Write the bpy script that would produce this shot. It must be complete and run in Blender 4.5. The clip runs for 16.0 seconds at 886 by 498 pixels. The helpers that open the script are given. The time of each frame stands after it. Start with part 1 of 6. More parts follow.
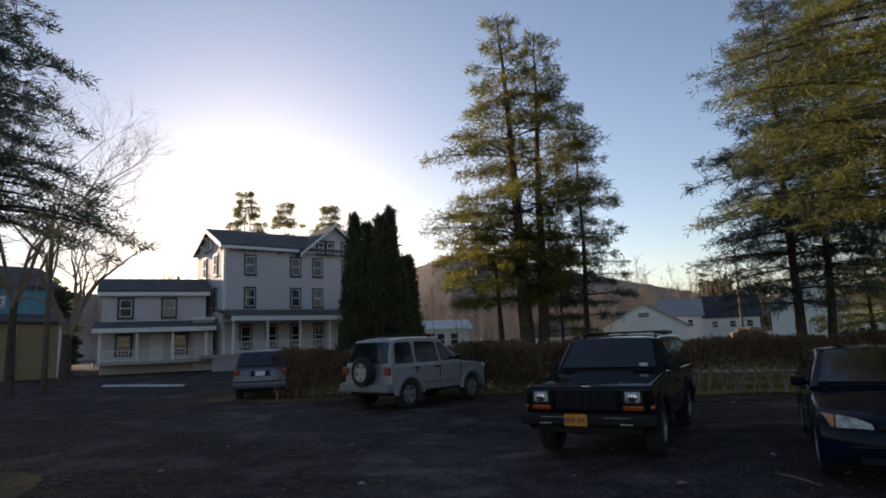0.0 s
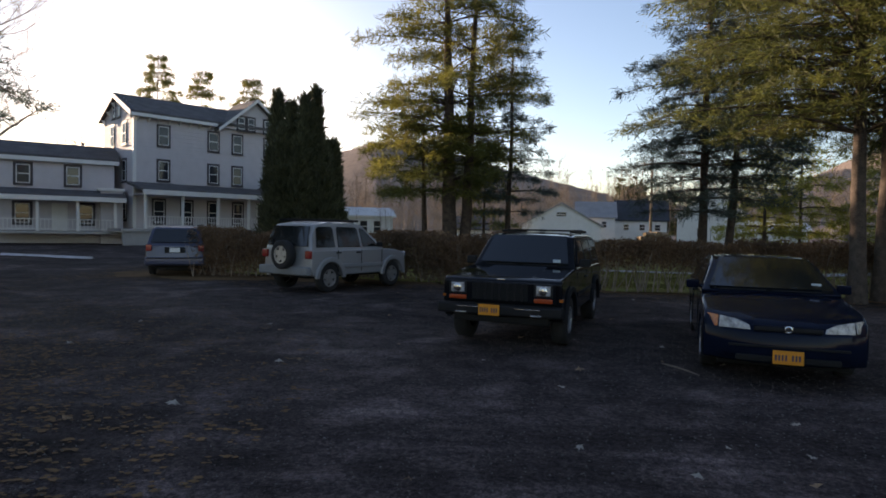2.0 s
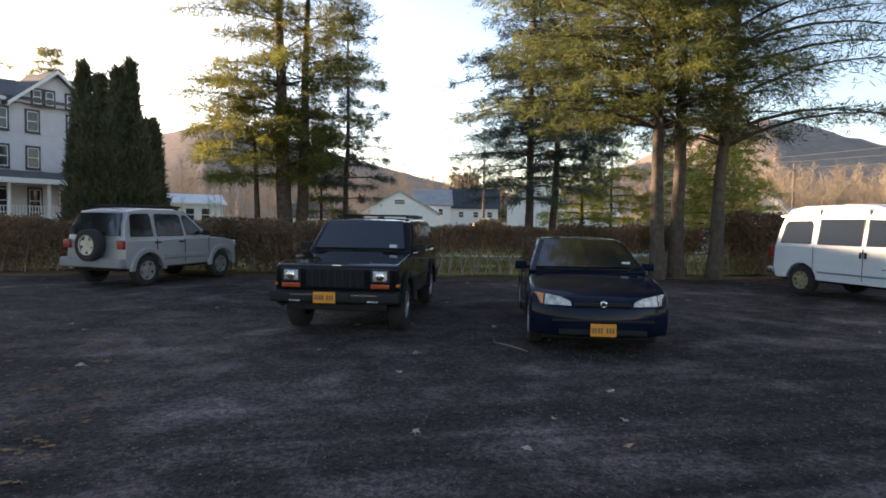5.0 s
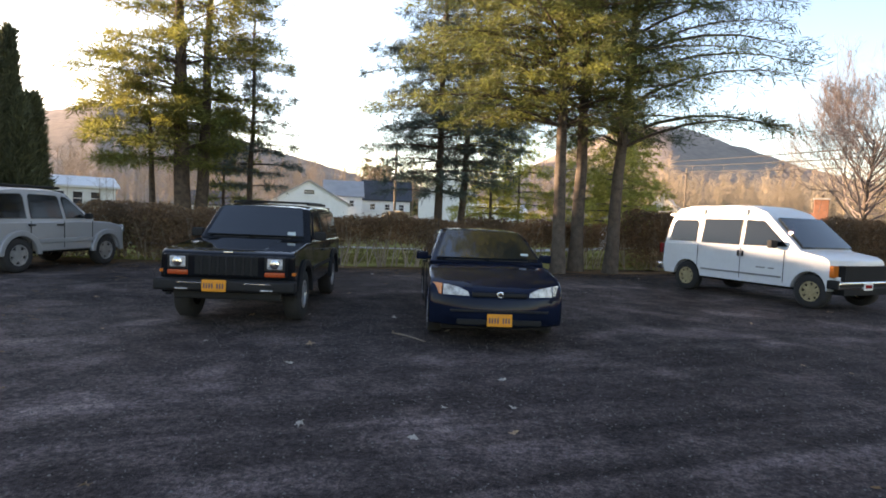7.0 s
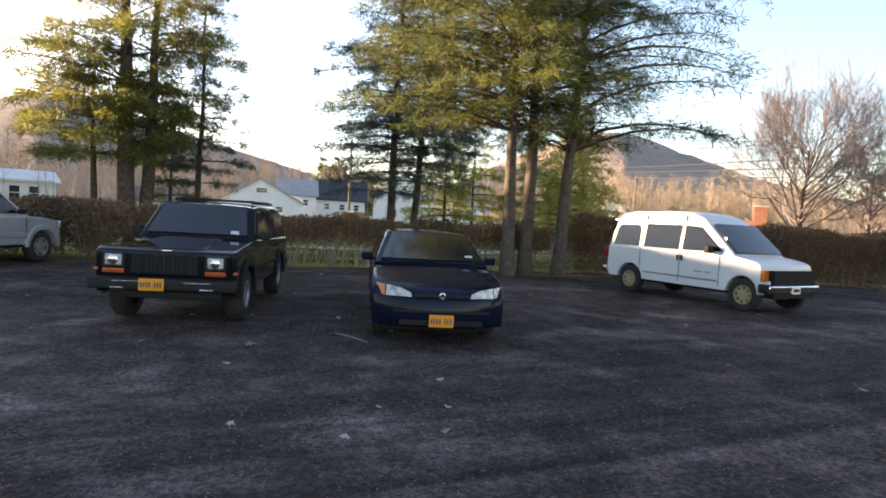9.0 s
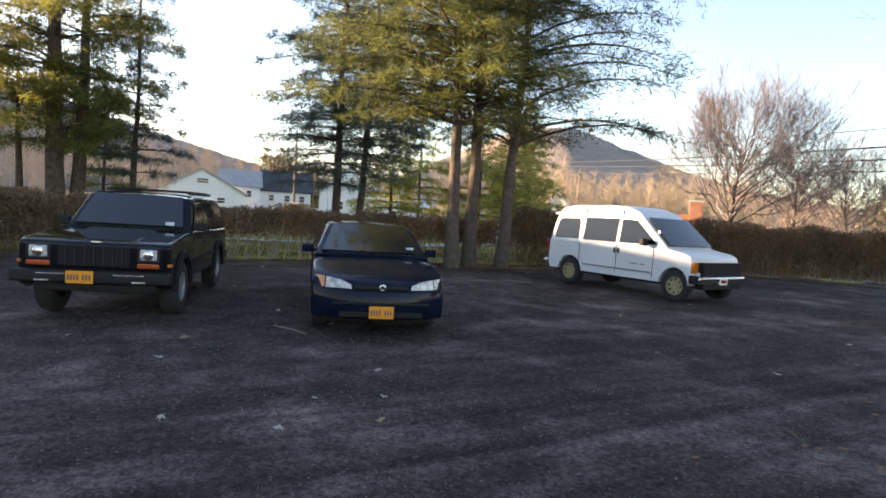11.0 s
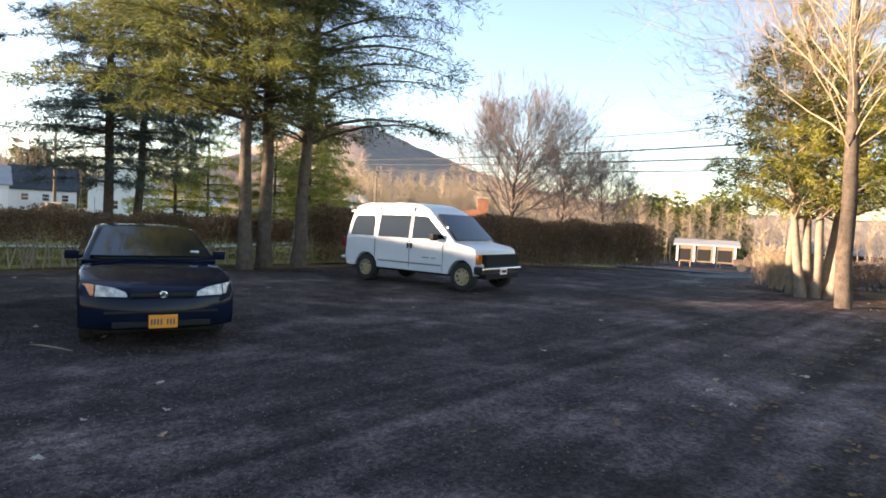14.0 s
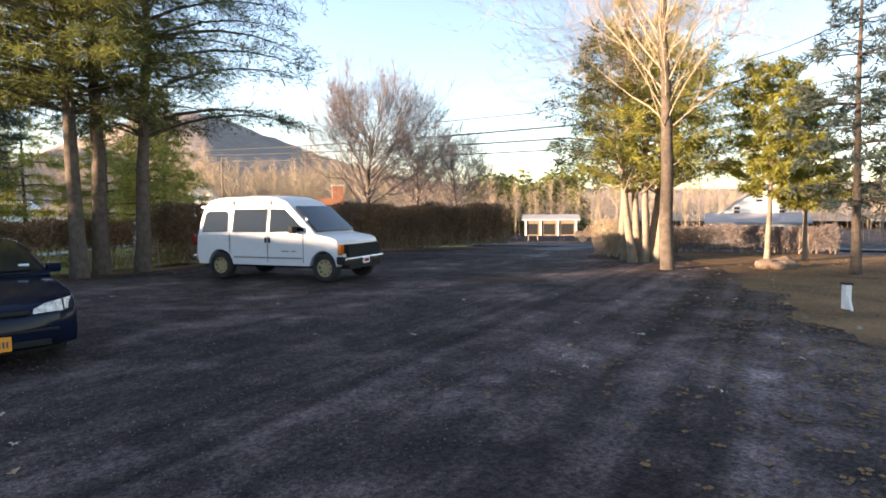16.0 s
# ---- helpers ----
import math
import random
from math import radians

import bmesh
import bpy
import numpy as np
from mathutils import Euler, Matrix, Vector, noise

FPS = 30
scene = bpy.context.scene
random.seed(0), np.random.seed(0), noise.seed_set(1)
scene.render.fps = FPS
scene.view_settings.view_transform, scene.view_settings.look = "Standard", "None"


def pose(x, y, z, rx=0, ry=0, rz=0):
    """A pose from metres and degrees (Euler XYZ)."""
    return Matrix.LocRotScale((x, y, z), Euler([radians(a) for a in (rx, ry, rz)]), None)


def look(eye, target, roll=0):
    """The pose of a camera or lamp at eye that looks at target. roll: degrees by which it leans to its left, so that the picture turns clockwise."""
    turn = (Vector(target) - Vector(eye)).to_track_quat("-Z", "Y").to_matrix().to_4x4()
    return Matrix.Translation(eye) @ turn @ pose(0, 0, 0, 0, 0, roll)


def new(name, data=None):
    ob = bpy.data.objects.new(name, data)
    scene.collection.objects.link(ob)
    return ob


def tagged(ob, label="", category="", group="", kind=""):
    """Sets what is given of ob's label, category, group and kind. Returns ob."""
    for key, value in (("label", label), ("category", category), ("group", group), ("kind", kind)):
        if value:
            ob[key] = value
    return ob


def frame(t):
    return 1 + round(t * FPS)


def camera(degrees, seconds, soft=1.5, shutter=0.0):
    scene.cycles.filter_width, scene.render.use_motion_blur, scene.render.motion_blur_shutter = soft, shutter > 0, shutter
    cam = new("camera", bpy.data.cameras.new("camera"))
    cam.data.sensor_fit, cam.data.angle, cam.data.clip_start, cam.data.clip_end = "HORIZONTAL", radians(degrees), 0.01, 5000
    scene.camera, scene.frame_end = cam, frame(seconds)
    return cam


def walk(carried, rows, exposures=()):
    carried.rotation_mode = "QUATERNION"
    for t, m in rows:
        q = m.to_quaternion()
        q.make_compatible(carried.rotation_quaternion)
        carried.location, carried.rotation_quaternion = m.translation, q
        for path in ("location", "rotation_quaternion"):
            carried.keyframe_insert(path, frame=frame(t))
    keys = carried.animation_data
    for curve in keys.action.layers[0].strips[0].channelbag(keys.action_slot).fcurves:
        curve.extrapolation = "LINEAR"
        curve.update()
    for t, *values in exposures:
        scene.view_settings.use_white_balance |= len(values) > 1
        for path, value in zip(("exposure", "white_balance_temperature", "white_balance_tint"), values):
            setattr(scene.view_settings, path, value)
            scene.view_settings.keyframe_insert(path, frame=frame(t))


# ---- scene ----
cam = camera(72.0, 16.0, soft=1.75)
PATH = [
    (0.0, look((0.084, -0.117, 1.682), (-1.684, 9.615, 3.153), -2.22)),
    (0.5, look((0.069, -0.139, 1.687), (-1.896, 9.576, 3.014), -2.92)),
    (1.0, look((0.057, -0.167, 1.686), (-1.739, 9.618, 2.709), -2.35)),
    (1.5, look((0.050, -0.227, 1.686), (-1.255, 9.687, 1.794), -0.50)),
    (2.0, look((0.076, -0.109, 1.688), (-0.508, 9.868, 1.346), 1.14)),
    (2.5, look((0.106, 0.018, 1.651), (0.373, 10.007, 1.262), 0.80)),
    (3.0, look((0.133, 0.068, 1.637), (0.708, 10.043, 1.227), 1.14)),
    (3.5, look((0.130, 0.087, 1.639), (1.022, 10.038, 1.222), 0.48)),
    (4.0, look((0.093, 0.066, 1.652), (1.384, 9.972, 1.194), 0.70)),
    (6.5, look((0.291, 0.094, 1.602), (3.345, 9.600, 1.062), 1.40)),
    (7.0, look((0.329, 0.132, 1.587), (3.731, 9.518, 1.024), 2.36)),
    (7.5, look((0.387, 0.112, 1.581), (4.040, 9.402, 0.999), 3.00)),
    (8.0, look((0.426, 0.033, 1.600), (4.407, 9.189, 1.045), 3.74)),
    (10.5, look((0.471, -0.019, 1.600), (4.655, 9.050, 1.107), 2.64)),
    (11.0, look((0.505, -0.100, 1.602), (5.343, 8.633, 1.026), 3.66)),
    (11.5, look((0.541, -0.123, 1.596), (6.424, 7.950, 1.139), 3.35)),
    (12.0, look((0.559, -0.164, 1.602), (7.228, 7.270, 1.100), 3.55)),
    (12.5, look((0.519, -0.219, 1.614), (7.689, 6.734, 1.127), 2.97)),
    (13.0, look((0.513, -0.240, 1.622), (7.785, 6.607, 1.148), 3.15)),
    (13.5, look((0.512, -0.263, 1.624), (7.856, 6.509, 1.174), 3.21)),
    (14.0, look((0.503, -0.272, 1.627), (7.876, 6.469, 1.186), 2.72)),
    (14.5, look((0.492, -0.271, 1.621), (7.909, 6.422, 1.176), 2.22)),
    (15.0, look((0.477, -0.232, 1.600), (7.998, 6.346, 1.198), 2.31)),
    (15.5, look((0.433, -0.247, 1.634), (8.313, 5.889, 1.122), 0.89)),
    (16.0, look((0.346, -0.280, 1.688), (9.063, 4.578, 1.052), -0.53)),
]
EXPOSURES = [(0.0, 0.6, 8000, 24), (1.2, 0.62, 8000, 24), (2.0, 1.02, 8000, 24), (3.0, 1.4, 8300, 24), (4.0, 1.68, 8500, 24), (6.5, 2.4, 8900, 24),
             (8.0, 2.48, 8950, 24), (10.5, 2.5, 8900, 24), (12.0, 2.45, 8600, 23), (14.0, 2.38, 8400, 22), (16.0, 2.38, 8550, 23)]
walk(cam, PATH, EXPOSURES)

# ---- light: low winter sun behind the big house ----
SUN_AZ, SUN_EL = -54.0, 6.4
world = bpy.data.worlds.new("winter_sky")
scene.world = world
world.use_nodes = True
_nt = world.node_tree
_nt.nodes.clear()
_sky = _nt.nodes.new("ShaderNodeTexSky")
_sky.sky_type = "NISHITA"
_sky.sun_disc = False
_sky.sun_elevation = radians(SUN_EL + 4.8)
_sky.sun_rotation = radians(SUN_AZ + 26)
_sky.air_density, _sky.dust_density, _sky.ozone_density = 1.0, 0.3, 3.0
_bg = _nt.nodes.new("ShaderNodeBackground")
_bg.inputs["Strength"].default_value = 0.116
_out = _nt.nodes.new("ShaderNodeOutputWorld")
_nt.links.new(_sky.outputs[0], _bg.inputs[0])
_nt.links.new(_bg.outputs[0], _out.inputs[0])

_sun = bpy.data.lights.new("sun", "SUN")
_sun.energy, _sun.angle, _sun.color = 5.0, radians(0.6), (1.0, 0.87, 0.70)
_sa, _se = radians(SUN_AZ), radians(SUN_EL)
SUN_DIR = Vector((math.sin(_sa) * math.cos(_se), math.cos(_sa) * math.cos(_se), math.sin(_se)))
new("sun", _sun).matrix_world = look(SUN_DIR * 300, (0, 0, 0))


# ---- materials ----
def material(name, base, rough=0.6, metal=0.0, vary=0.25, scale=4.0, fine=40.0, bump=0.2, second=None,
             random_tint=0.0, island=0.0, coat=0.0, alpha_soft=0.0, translucent=0.0, spec=0.5):
    """A procedural surface: two scales of noise between base and second, with fine relief."""
    m = bpy.data.materials.new(name)
    m.use_nodes = True
    nt = m.node_tree
    N, L = nt.nodes, nt.links
    b = N["Principled BSDF"]
    b.inputs["Roughness"].default_value = rough
    b.inputs["Metallic"].default_value = metal
    b.inputs["Coat Weight"].default_value = coat
    b.inputs["Coat Roughness"].default_value = 0.08
    b.inputs["Specular IOR Level"].default_value = spec
    second = second or tuple(c * (1 - vary) for c in base)
    tc = N.new("ShaderNodeTexCoord")
    n1 = N.new("ShaderNodeTexNoise")
    n1.inputs["Scale"].default_value = scale
    n1.inputs["Detail"].default_value = 6
    n2 = N.new("ShaderNodeTexNoise")
    n2.inputs["Scale"].default_value = fine
    n2.inputs["Detail"].default_value = 4
    L.new(tc.outputs["Object"], n1.inputs["Vector"])
    L.new(tc.outputs["Object"], n2.inputs["Vector"])
    add = N.new("ShaderNodeMath")
    add.operation = "MULTIPLY_ADD"
    add.inputs[1].default_value = 0.4
    L.new(n2.outputs["Fac"], add.inputs[0])
    mul = N.new("ShaderNodeMath")
    mul.operation = "MULTIPLY"
    mul.inputs[1].default_value = 0.6
    L.new(n1.outputs["Fac"], mul.inputs[0])
    L.new(mul.outputs[0], add.inputs[2])
    ramp = N.new("ShaderNodeValToRGB")
    ramp.color_ramp.elements[0].position, ramp.color_ramp.elements[1].position = 0.36, 0.64
    ramp.color_ramp.elements[0].color = (*second, 1)
    ramp.color_ramp.elements[1].color = (*base, 1)
    L.new(add.outputs[0], ramp.inputs[0])
    col = ramp.outputs[0]
    if random_tint or island:
        src = N.new("ShaderNodeObjectInfo").outputs["Random"] if random_tint else N.new("ShaderNodeNewGeometry").outputs["Random Per Island"]
        mr = N.new("ShaderNodeMapRange")
        k = random_tint or island
        mr.inputs["To Min"].default_value, mr.inputs["To Max"].default_value = 1 - k, 1 + k
        L.new(src, mr.inputs["Value"])
        hsv = N.new("ShaderNodeHueSaturation")
        L.new(mr.outputs[0], hsv.inputs["Value"])
        L.new(col, hsv.inputs["Color"])
        col = hsv.outputs[0]
    L.new(col, b.inputs["Base Color"])
    if bump:
        bp = N.new("ShaderNodeBump")
        bp.inputs["Strength"].default_value = bump
        bp.inputs["Distance"].default_value = 0.02
        L.new(n2.outputs["Fac"], bp.inputs["Height"])
        L.new(bp.outputs[0], b.inputs["Normal"])
    if translucent:
        tr = N.new("ShaderNodeBsdfTranslucent")
        L.new(col, tr.inputs["Color"])
        mix = N.new("ShaderNodeMixShader")
        mix.inputs[0].default_value = translucent
        out = N["Material Output"]
        L.new(b.outputs[0], mix.inputs[1])
        L.new(tr.outputs[0], mix.inputs[2])
        L.new(mix.outputs[0], out.inputs["Surface"])
    return m


def ground_material():
    """Dark crushed-stone lot with paler wheel tracks, loose pebbles and damp patches."""
    m = bpy.data.materials.new("gravel_lot")
    m.use_nodes = True
    N, L = m.node_tree.nodes, m.node_tree.links
    b = N["Principled BSDF"]
    tc = N.new("ShaderNodeTexCoord")

    def noise_node(scale, detail=5.0, dist=0.0):
        n = N.new("ShaderNodeTexNoise")
        n.inputs["Scale"].default_value, n.inputs["Detail"].default_value = scale, detail
        n.inputs["Distortion"].default_value = dist
        L.new(tc.outputs["Object"], n.inputs["Vector"])
        return n.outputs["Fac"]

    def ramp_node(src, p0, c0, p1, c1):
        r = N.new("ShaderNodeValToRGB")
        r.color_ramp.elements[0].position, r.color_ramp.elements[1].position = p0, p1
        r.color_ramp.elements[0].color, r.color_ramp.elements[1].color = (*c0, 1), (*c1, 1)
        L.new(src, r.inputs[0])
        return r.outputs[0]

    def mix_node(fac, a, c, mode="MIX"):
        x = N.new("ShaderNodeMix")
        x.data_type, x.blend_type = "RGBA", mode
        if hasattr(fac, "is_linked"):
            L.new(fac, x.inputs[0])
        else:
            x.inputs[0].default_value = fac
        L.new(a, x.inputs[6])
        L.new(c, x.inputs[7])
        return x.outputs[2]

    big = ramp_node(noise_node(0.22, 6, 1.0), 0.35, (0.041, 0.0325, 0.031), 0.66, (0.096, 0.078, 0.075))
    mid = ramp_node(noise_node(2.2, 8), 0.3, (0.55, 0.55, 0.55), 0.7, (1.3, 1.28, 1.25))
    col = mix_node(1.0, big, mid, "MULTIPLY")
    dust = ramp_node(noise_node(0.75, 9, 0.6), 0.50, (0.82, 0.82, 0.82), 0.66, (1.75, 1.72, 1.70))
    col = mix_node(1.0, col, dust, "MULTIPLY")
    grit = ramp_node(noise_node(22.0, 6), 0.32, (0.5, 0.5, 0.5), 0.68, (1.55, 1.52, 1.5))
    col = mix_node(1.0, col, grit, "MULTIPLY")
    v = N.new("ShaderNodeTexVoronoi")
    v.inputs["Scale"].default_value = 75
    L.new(tc.outputs["Object"], v.inputs["Vector"])
    peb = ramp_node(v.outputs["Color"], 0.2, (0.6, 0.6, 0.6), 0.95, (1.9, 1.8, 1.7))
    col = mix_node(0.75, col, mix_node(1.0, col, peb, "MULTIPLY"))
    # worn wheel lanes along the drive
    mp = N.new("ShaderNodeMapping")
    mp.inputs["Rotation"].default_value = (0, 0, radians(-15))
    mp.inputs["Scale"].default_value = (0.05, 1.5, 1)
    L.new(tc.outputs["Object"], mp.inputs["Vector"])
    ln = N.new("ShaderNodeTexNoise")
    ln.inputs["Scale"].default_value, ln.inputs["Detail"].default_value = 1.0, 3
    L.new(mp.outputs[0], ln.inputs["Vector"])
    lane = ramp_node(ln.outputs["Fac"], 0.38, (0.74, 0.74, 0.76), 0.62, (1.38, 1.38, 1.44))
    sx = N.new("ShaderNodeSeparateXYZ")
    L.new(tc.outputs["Object"], sx.inputs[0])
    mr = N.new("ShaderNodeMapRange")
    mr.inputs["From Min"].default_value, mr.inputs["From Max"].default_value = 11.0, 4.5
    L.new(sx.outputs["Y"], mr.inputs["Value"])
    col = mix_node(mr.outputs[0], col, mix_node(1.0, col, lane, "MULTIPLY"))
    mp2 = N.new("ShaderNodeMapping")
    mp2.inputs["Rotation"].default_value = (0, 0, radians(-17))
    mp2.inputs["Scale"].default_value = (0.10, 3.6, 1)
    L.new(tc.outputs["Object"], mp2.inputs["Vector"])
    ln2 = N.new("ShaderNodeTexNoise")
    ln2.inputs["Scale"].default_value, ln2.inputs["Detail"].default_value = 1.0, 4
    ln2.inputs["Distortion"].default_value = 0.4
    L.new(mp2.outputs[0], ln2.inputs["Vector"])
    rut = ramp_node(ln2.outputs["Fac"], 0.36, (0.70, 0.70, 0.72), 0.60, (1.16, 1.16, 1.20))
    mr2 = N.new("ShaderNodeMapRange")
    mr2.inputs["From Min"].default_value, mr2.inputs["From Max"].default_value = 8.0, 4.0
    L.new(sx.outputs["Y"], mr2.inputs["Value"])
    col = mix_node(mr2.outputs[0], col, mix_node(1.0, col, rut, "MULTIPLY"))
    L.new(col, b.inputs["Base Color"])
    b.inputs["Roughness"].default_value = 0.9
    b.inputs["Specular IOR Level"].default_value = 0.12
    bp = N.new("ShaderNodeBump")
    bp.inputs["Strength"].default_value, bp.inputs["Distance"].default_value = 0.8, 0.014
    L.new(v.outputs["Distance"], bp.inputs["Height"])
    bp2 = N.new("ShaderNodeBump")
    bp2.inputs["Strength"].default_value, bp2.inputs["Distance"].default_value = 0.3, 0.04
    L.new(noise_node(5.0, 6), bp2.inputs["Height"])
    L.new(bp.outputs[0], bp2.inputs["Normal"])
    L.new(bp2.outputs[0], b.inputs["Normal"])
    return m


M = {}
M["lot"] = ground_material()
M["lane"] = material("pale_packed_gravel", (0.24, 0.225, 0.21), 0.95, second=(0.12, 0.112, 0.105), scale=0.7, fine=22, bump=0.5, spec=0.1)
M["earth"] = material("leaf_litter_soil", (0.27, 0.155, 0.078), 0.95, second=(0.11, 0.07, 0.042), scale=0.8, fine=14, bump=0.6, spec=0.05)
M["grass"] = material("winter_grass", (0.29, 0.30, 0.075), 0.9, second=(0.24, 0.18, 0.075), scale=0.5, fine=25, bump=0.5, spec=0.05)
M["road"] = material("asphalt_road", (0.075, 0.075, 0.078), 0.85, second=(0.05, 0.05, 0.05), scale=0.6, fine=60)
M["siding"] = material("lavender_grey_siding", (0.60, 0.565, 0.575), 0.7, vary=0.12, scale=1.5, fine=30, bump=0.1)
M["white"] = material("white_paint", (0.78, 0.77, 0.74), 0.6, vary=0.1, scale=2.0, fine=25, bump=0.1)
M["trim_dark"] = material("dark_window_trim", (0.06, 0.05, 0.055), 0.6, vary=0.3)
M["shingle"] = material("grey_roof_shingle", (0.13, 0.12, 0.12), 0.9, second=(0.075, 0.07, 0.07), scale=1.2, fine=18, bump=0.5)
M["shingle_pale"] = material("pale_grey_shingle", (0.34, 0.33, 0.33), 0.9, vary=0.2, scale=1.0, fine=12, bump=0.3)
M["roof_dark"] = material("dark_roof", (0.05, 0.055, 0.065), 0.85, vary=0.3, scale=1.0)
M["concrete"] = material("pale_concrete", (0.42, 0.41, 0.39), 0.9, vary=0.2, scale=1.0)
M["teal"] = material("teal_siding", (0.10, 0.34, 0.44), 0.7, vary=0.15, scale=2)
M["tan"] = material("tan_boards", (0.35, 0.26, 0.15), 0.75, vary=0.25, scale=3)
M["wood"] = material("weathered_wood", (0.22, 0.16, 0.11), 0.85, vary=0.4, scale=3, fine=30, bump=0.4)
M["brick"] = material("red_brick", (0.30, 0.13, 0.08), 0.9, vary=0.3, scale=4, fine=30, island=0.2)
M["pane"] = material("window_glass", (0.03, 0.035, 0.045), 0.06, vary=0.2, bump=0.0, scale=0.7, fine=2)
M["bark_pine"] = material("pine_bark", (0.12, 0.085, 0.065), 0.95, second=(0.05, 0.036, 0.03), scale=6, fine=25, bump=0.9, spec=0.2)
M["bark_grey"] = material("grey_bark", (0.125, 0.098, 0.078), 0.95, second=(0.055, 0.044, 0.037), scale=5, fine=25, bump=0.9, spec=0.2)
M["bark_pale"] = material("pale_bark", (0.27, 0.215, 0.165), 0.9, second=(0.15, 0.12, 0.095), scale=5, fine=25, bump=0.7, spec=0.2)
M["twig"] = material("bare_twig", (0.36, 0.275, 0.205), 0.9, vary=0.3, bump=0, island=0.25, spec=0.2)
M["twig_pink"] = material("reddish_twig", (0.37, 0.29, 0.205), 0.9, vary=0.25, bump=0, spec=0.2)
M["needle_pine"] = material("pine_needles", (0.20, 0.185, 0.046), 0.6, second=(0.10, 0.115, 0.032), scale=0.35, fine=3, bump=0, island=0.3, translucent=0.55, spec=0.3)
M["needle_dark"] = material("hemlock_needles", (0.085, 0.10, 0.038), 0.6, second=(0.04, 0.055, 0.028), scale=0.35, fine=3, bump=0, island=0.3, translucent=0.5, spec=0.3)
M["needle_blue"] = material("blue_green_needles", (0.105, 0.135, 0.115), 0.6, second=(0.055, 0.078, 0.068), scale=0.35, fine=3, bump=0, island=0.3, translucent=0.45, spec=0.3)
M["needle_olive"] = material("olive_hemlock_needles", (0.17, 0.18, 0.048), 0.6, second=(0.08, 0.10, 0.035), scale=0.35, fine=3, bump=0, island=0.3, translucent=0.5, spec=0.3)
M["needle_cedar"] = material("arborvitae_scales", (0.12, 0.122, 0.062), 0.7, second=(0.055, 0.06, 0.034), scale=0.6, fine=4, bump=0, island=0.3, translucent=0.15, spec=0.2)
# yellow-green brightened so that the colour itself carries sunlight
M["needle_yel_lit"] = material("yellow_green_lit_leaves", (0.38, 0.36, 0.085), 0.6, second=(0.21, 0.22, 0.055), scale=0.4, fine=3, bump=0, island=0.3, translucent=0.55, spec=0.3)
M["hedge"] = material("brown_hedge_leaf", (0.27, 0.155, 0.085), 0.85, second=(0.13, 0.085, 0.055), scale=0.8, fine=6, bump=0, island=0.35, translucent=0.25, spec=0.2)
M["twig_grey"] = material("mauve_grey_twig", (0.20, 0.16, 0.15), 0.9, vary=0.3, bump=0, island=0.25, spec=0.2)
M["hill_mat"] = material("wooded_hillside", (0.36, 0.285, 0.235), 1.0, second=(0.21, 0.17, 0.145), scale=0.02, fine=0.35, bump=0, spec=0.05)
M["rust"] = material("rusty_dark_metal", (0.10, 0.055, 0.03), 0.7, second=(0.03, 0.025, 0.02), scale=3, bump=0.2)
M["leaf"] = material("dry_leaf", (0.30, 0.19, 0.11), 0.8, vary=0.4, random_tint=0.35, bump=0.1)
M["leaf_pale"] = material("pale_dry_leaf", (0.40, 0.36, 0.31), 0.8, vary=0.3, bump=0.1)
M["pebble"] = material("loose_pebble", (0.115, 0.105, 0.10), 0.9, vary=0.4, island=0.5, scale=20, bump=0.2)
M["tyre"] = material("tyre_rubber", (0.022, 0.021, 0.021), 0.85, vary=0.4, scale=8, bump=0.3)
M["alloy"] = material("alloy_wheel", (0.50, 0.50, 0.50), 0.35, metal=0.8, vary=0.3, scale=8, bump=0.05)
M["steel_gold"] = material("brassy_steel_wheel", (0.46, 0.38, 0.22), 0.4, metal=0.5, vary=0.4, scale=10, bump=0.05)
M["chrome"] = material("chrome_trim", (0.72, 0.72, 0.72), 0.15, metal=1.0, vary=0.15, bump=0)
M["plastic"] = material("black_plastic", (0.016, 0.016, 0.017), 0.6, vary=0.3, scale=8, bump=0.1, spec=0.2)
M["under"] = material("underbody_black", (0.008, 0.008, 0.008), 0.95, vary=0.3, bump=0)
M["grey_plastic"] = material("grey_cladding", (0.22, 0.225, 0.23), 0.6, vary=0.15, bump=0.05)
M["paint_black"] = material("black_car_paint", (0.008, 0.009, 0.011), 0.06, vary=0.3, scale=2, bump=0, spec=0.2)
M["paint_navy"] = material("navy_car_paint", (0.006, 0.011, 0.026), 0.08, vary=0.3, scale=2, bump=0, spec=0.13)
M["paint_silver"] = material("silver_car_paint", (0.32, 0.32, 0.325), 0.32, metal=0.3, vary=0.1, coat=0.5, scale=2, bump=0)
M["paint_blue"] = material("dusty_blue_paint", (0.05, 0.06, 0.11), 0.35, metal=0.2, vary=0.15, coat=0.5, scale=2, bump=0)
M["paint_white"] = material("white_van_paint", (0.60, 0.62, 0.63), 0.38, vary=0.08, coat=0.3, scale=1.5, fine=12, bump=0)
M["auto_glass"] = material("tinted_car_glass", (0.010, 0.012, 0.014), 0.04, vary=0.3, bump=0, spec=0.45)
M["screen_glass"] = material("windscreen_glass", (0.012, 0.015, 0.017), 0.05, vary=0.3, bump=0, spec=1.0)
M["lamp_clear"] = material("clear_headlamp", (0.55, 0.56, 0.58), 0.16, metal=0.55, second=(0.2, 0.2, 0.21), scale=16, fine=60, bump=0.5, coat=0.6)
M["lamp_orange"] = material("red_orange_lens", (0.42, 0.055, 0.012), 0.2, vary=0.3, scale=20, bump=0.1, coat=0.4)
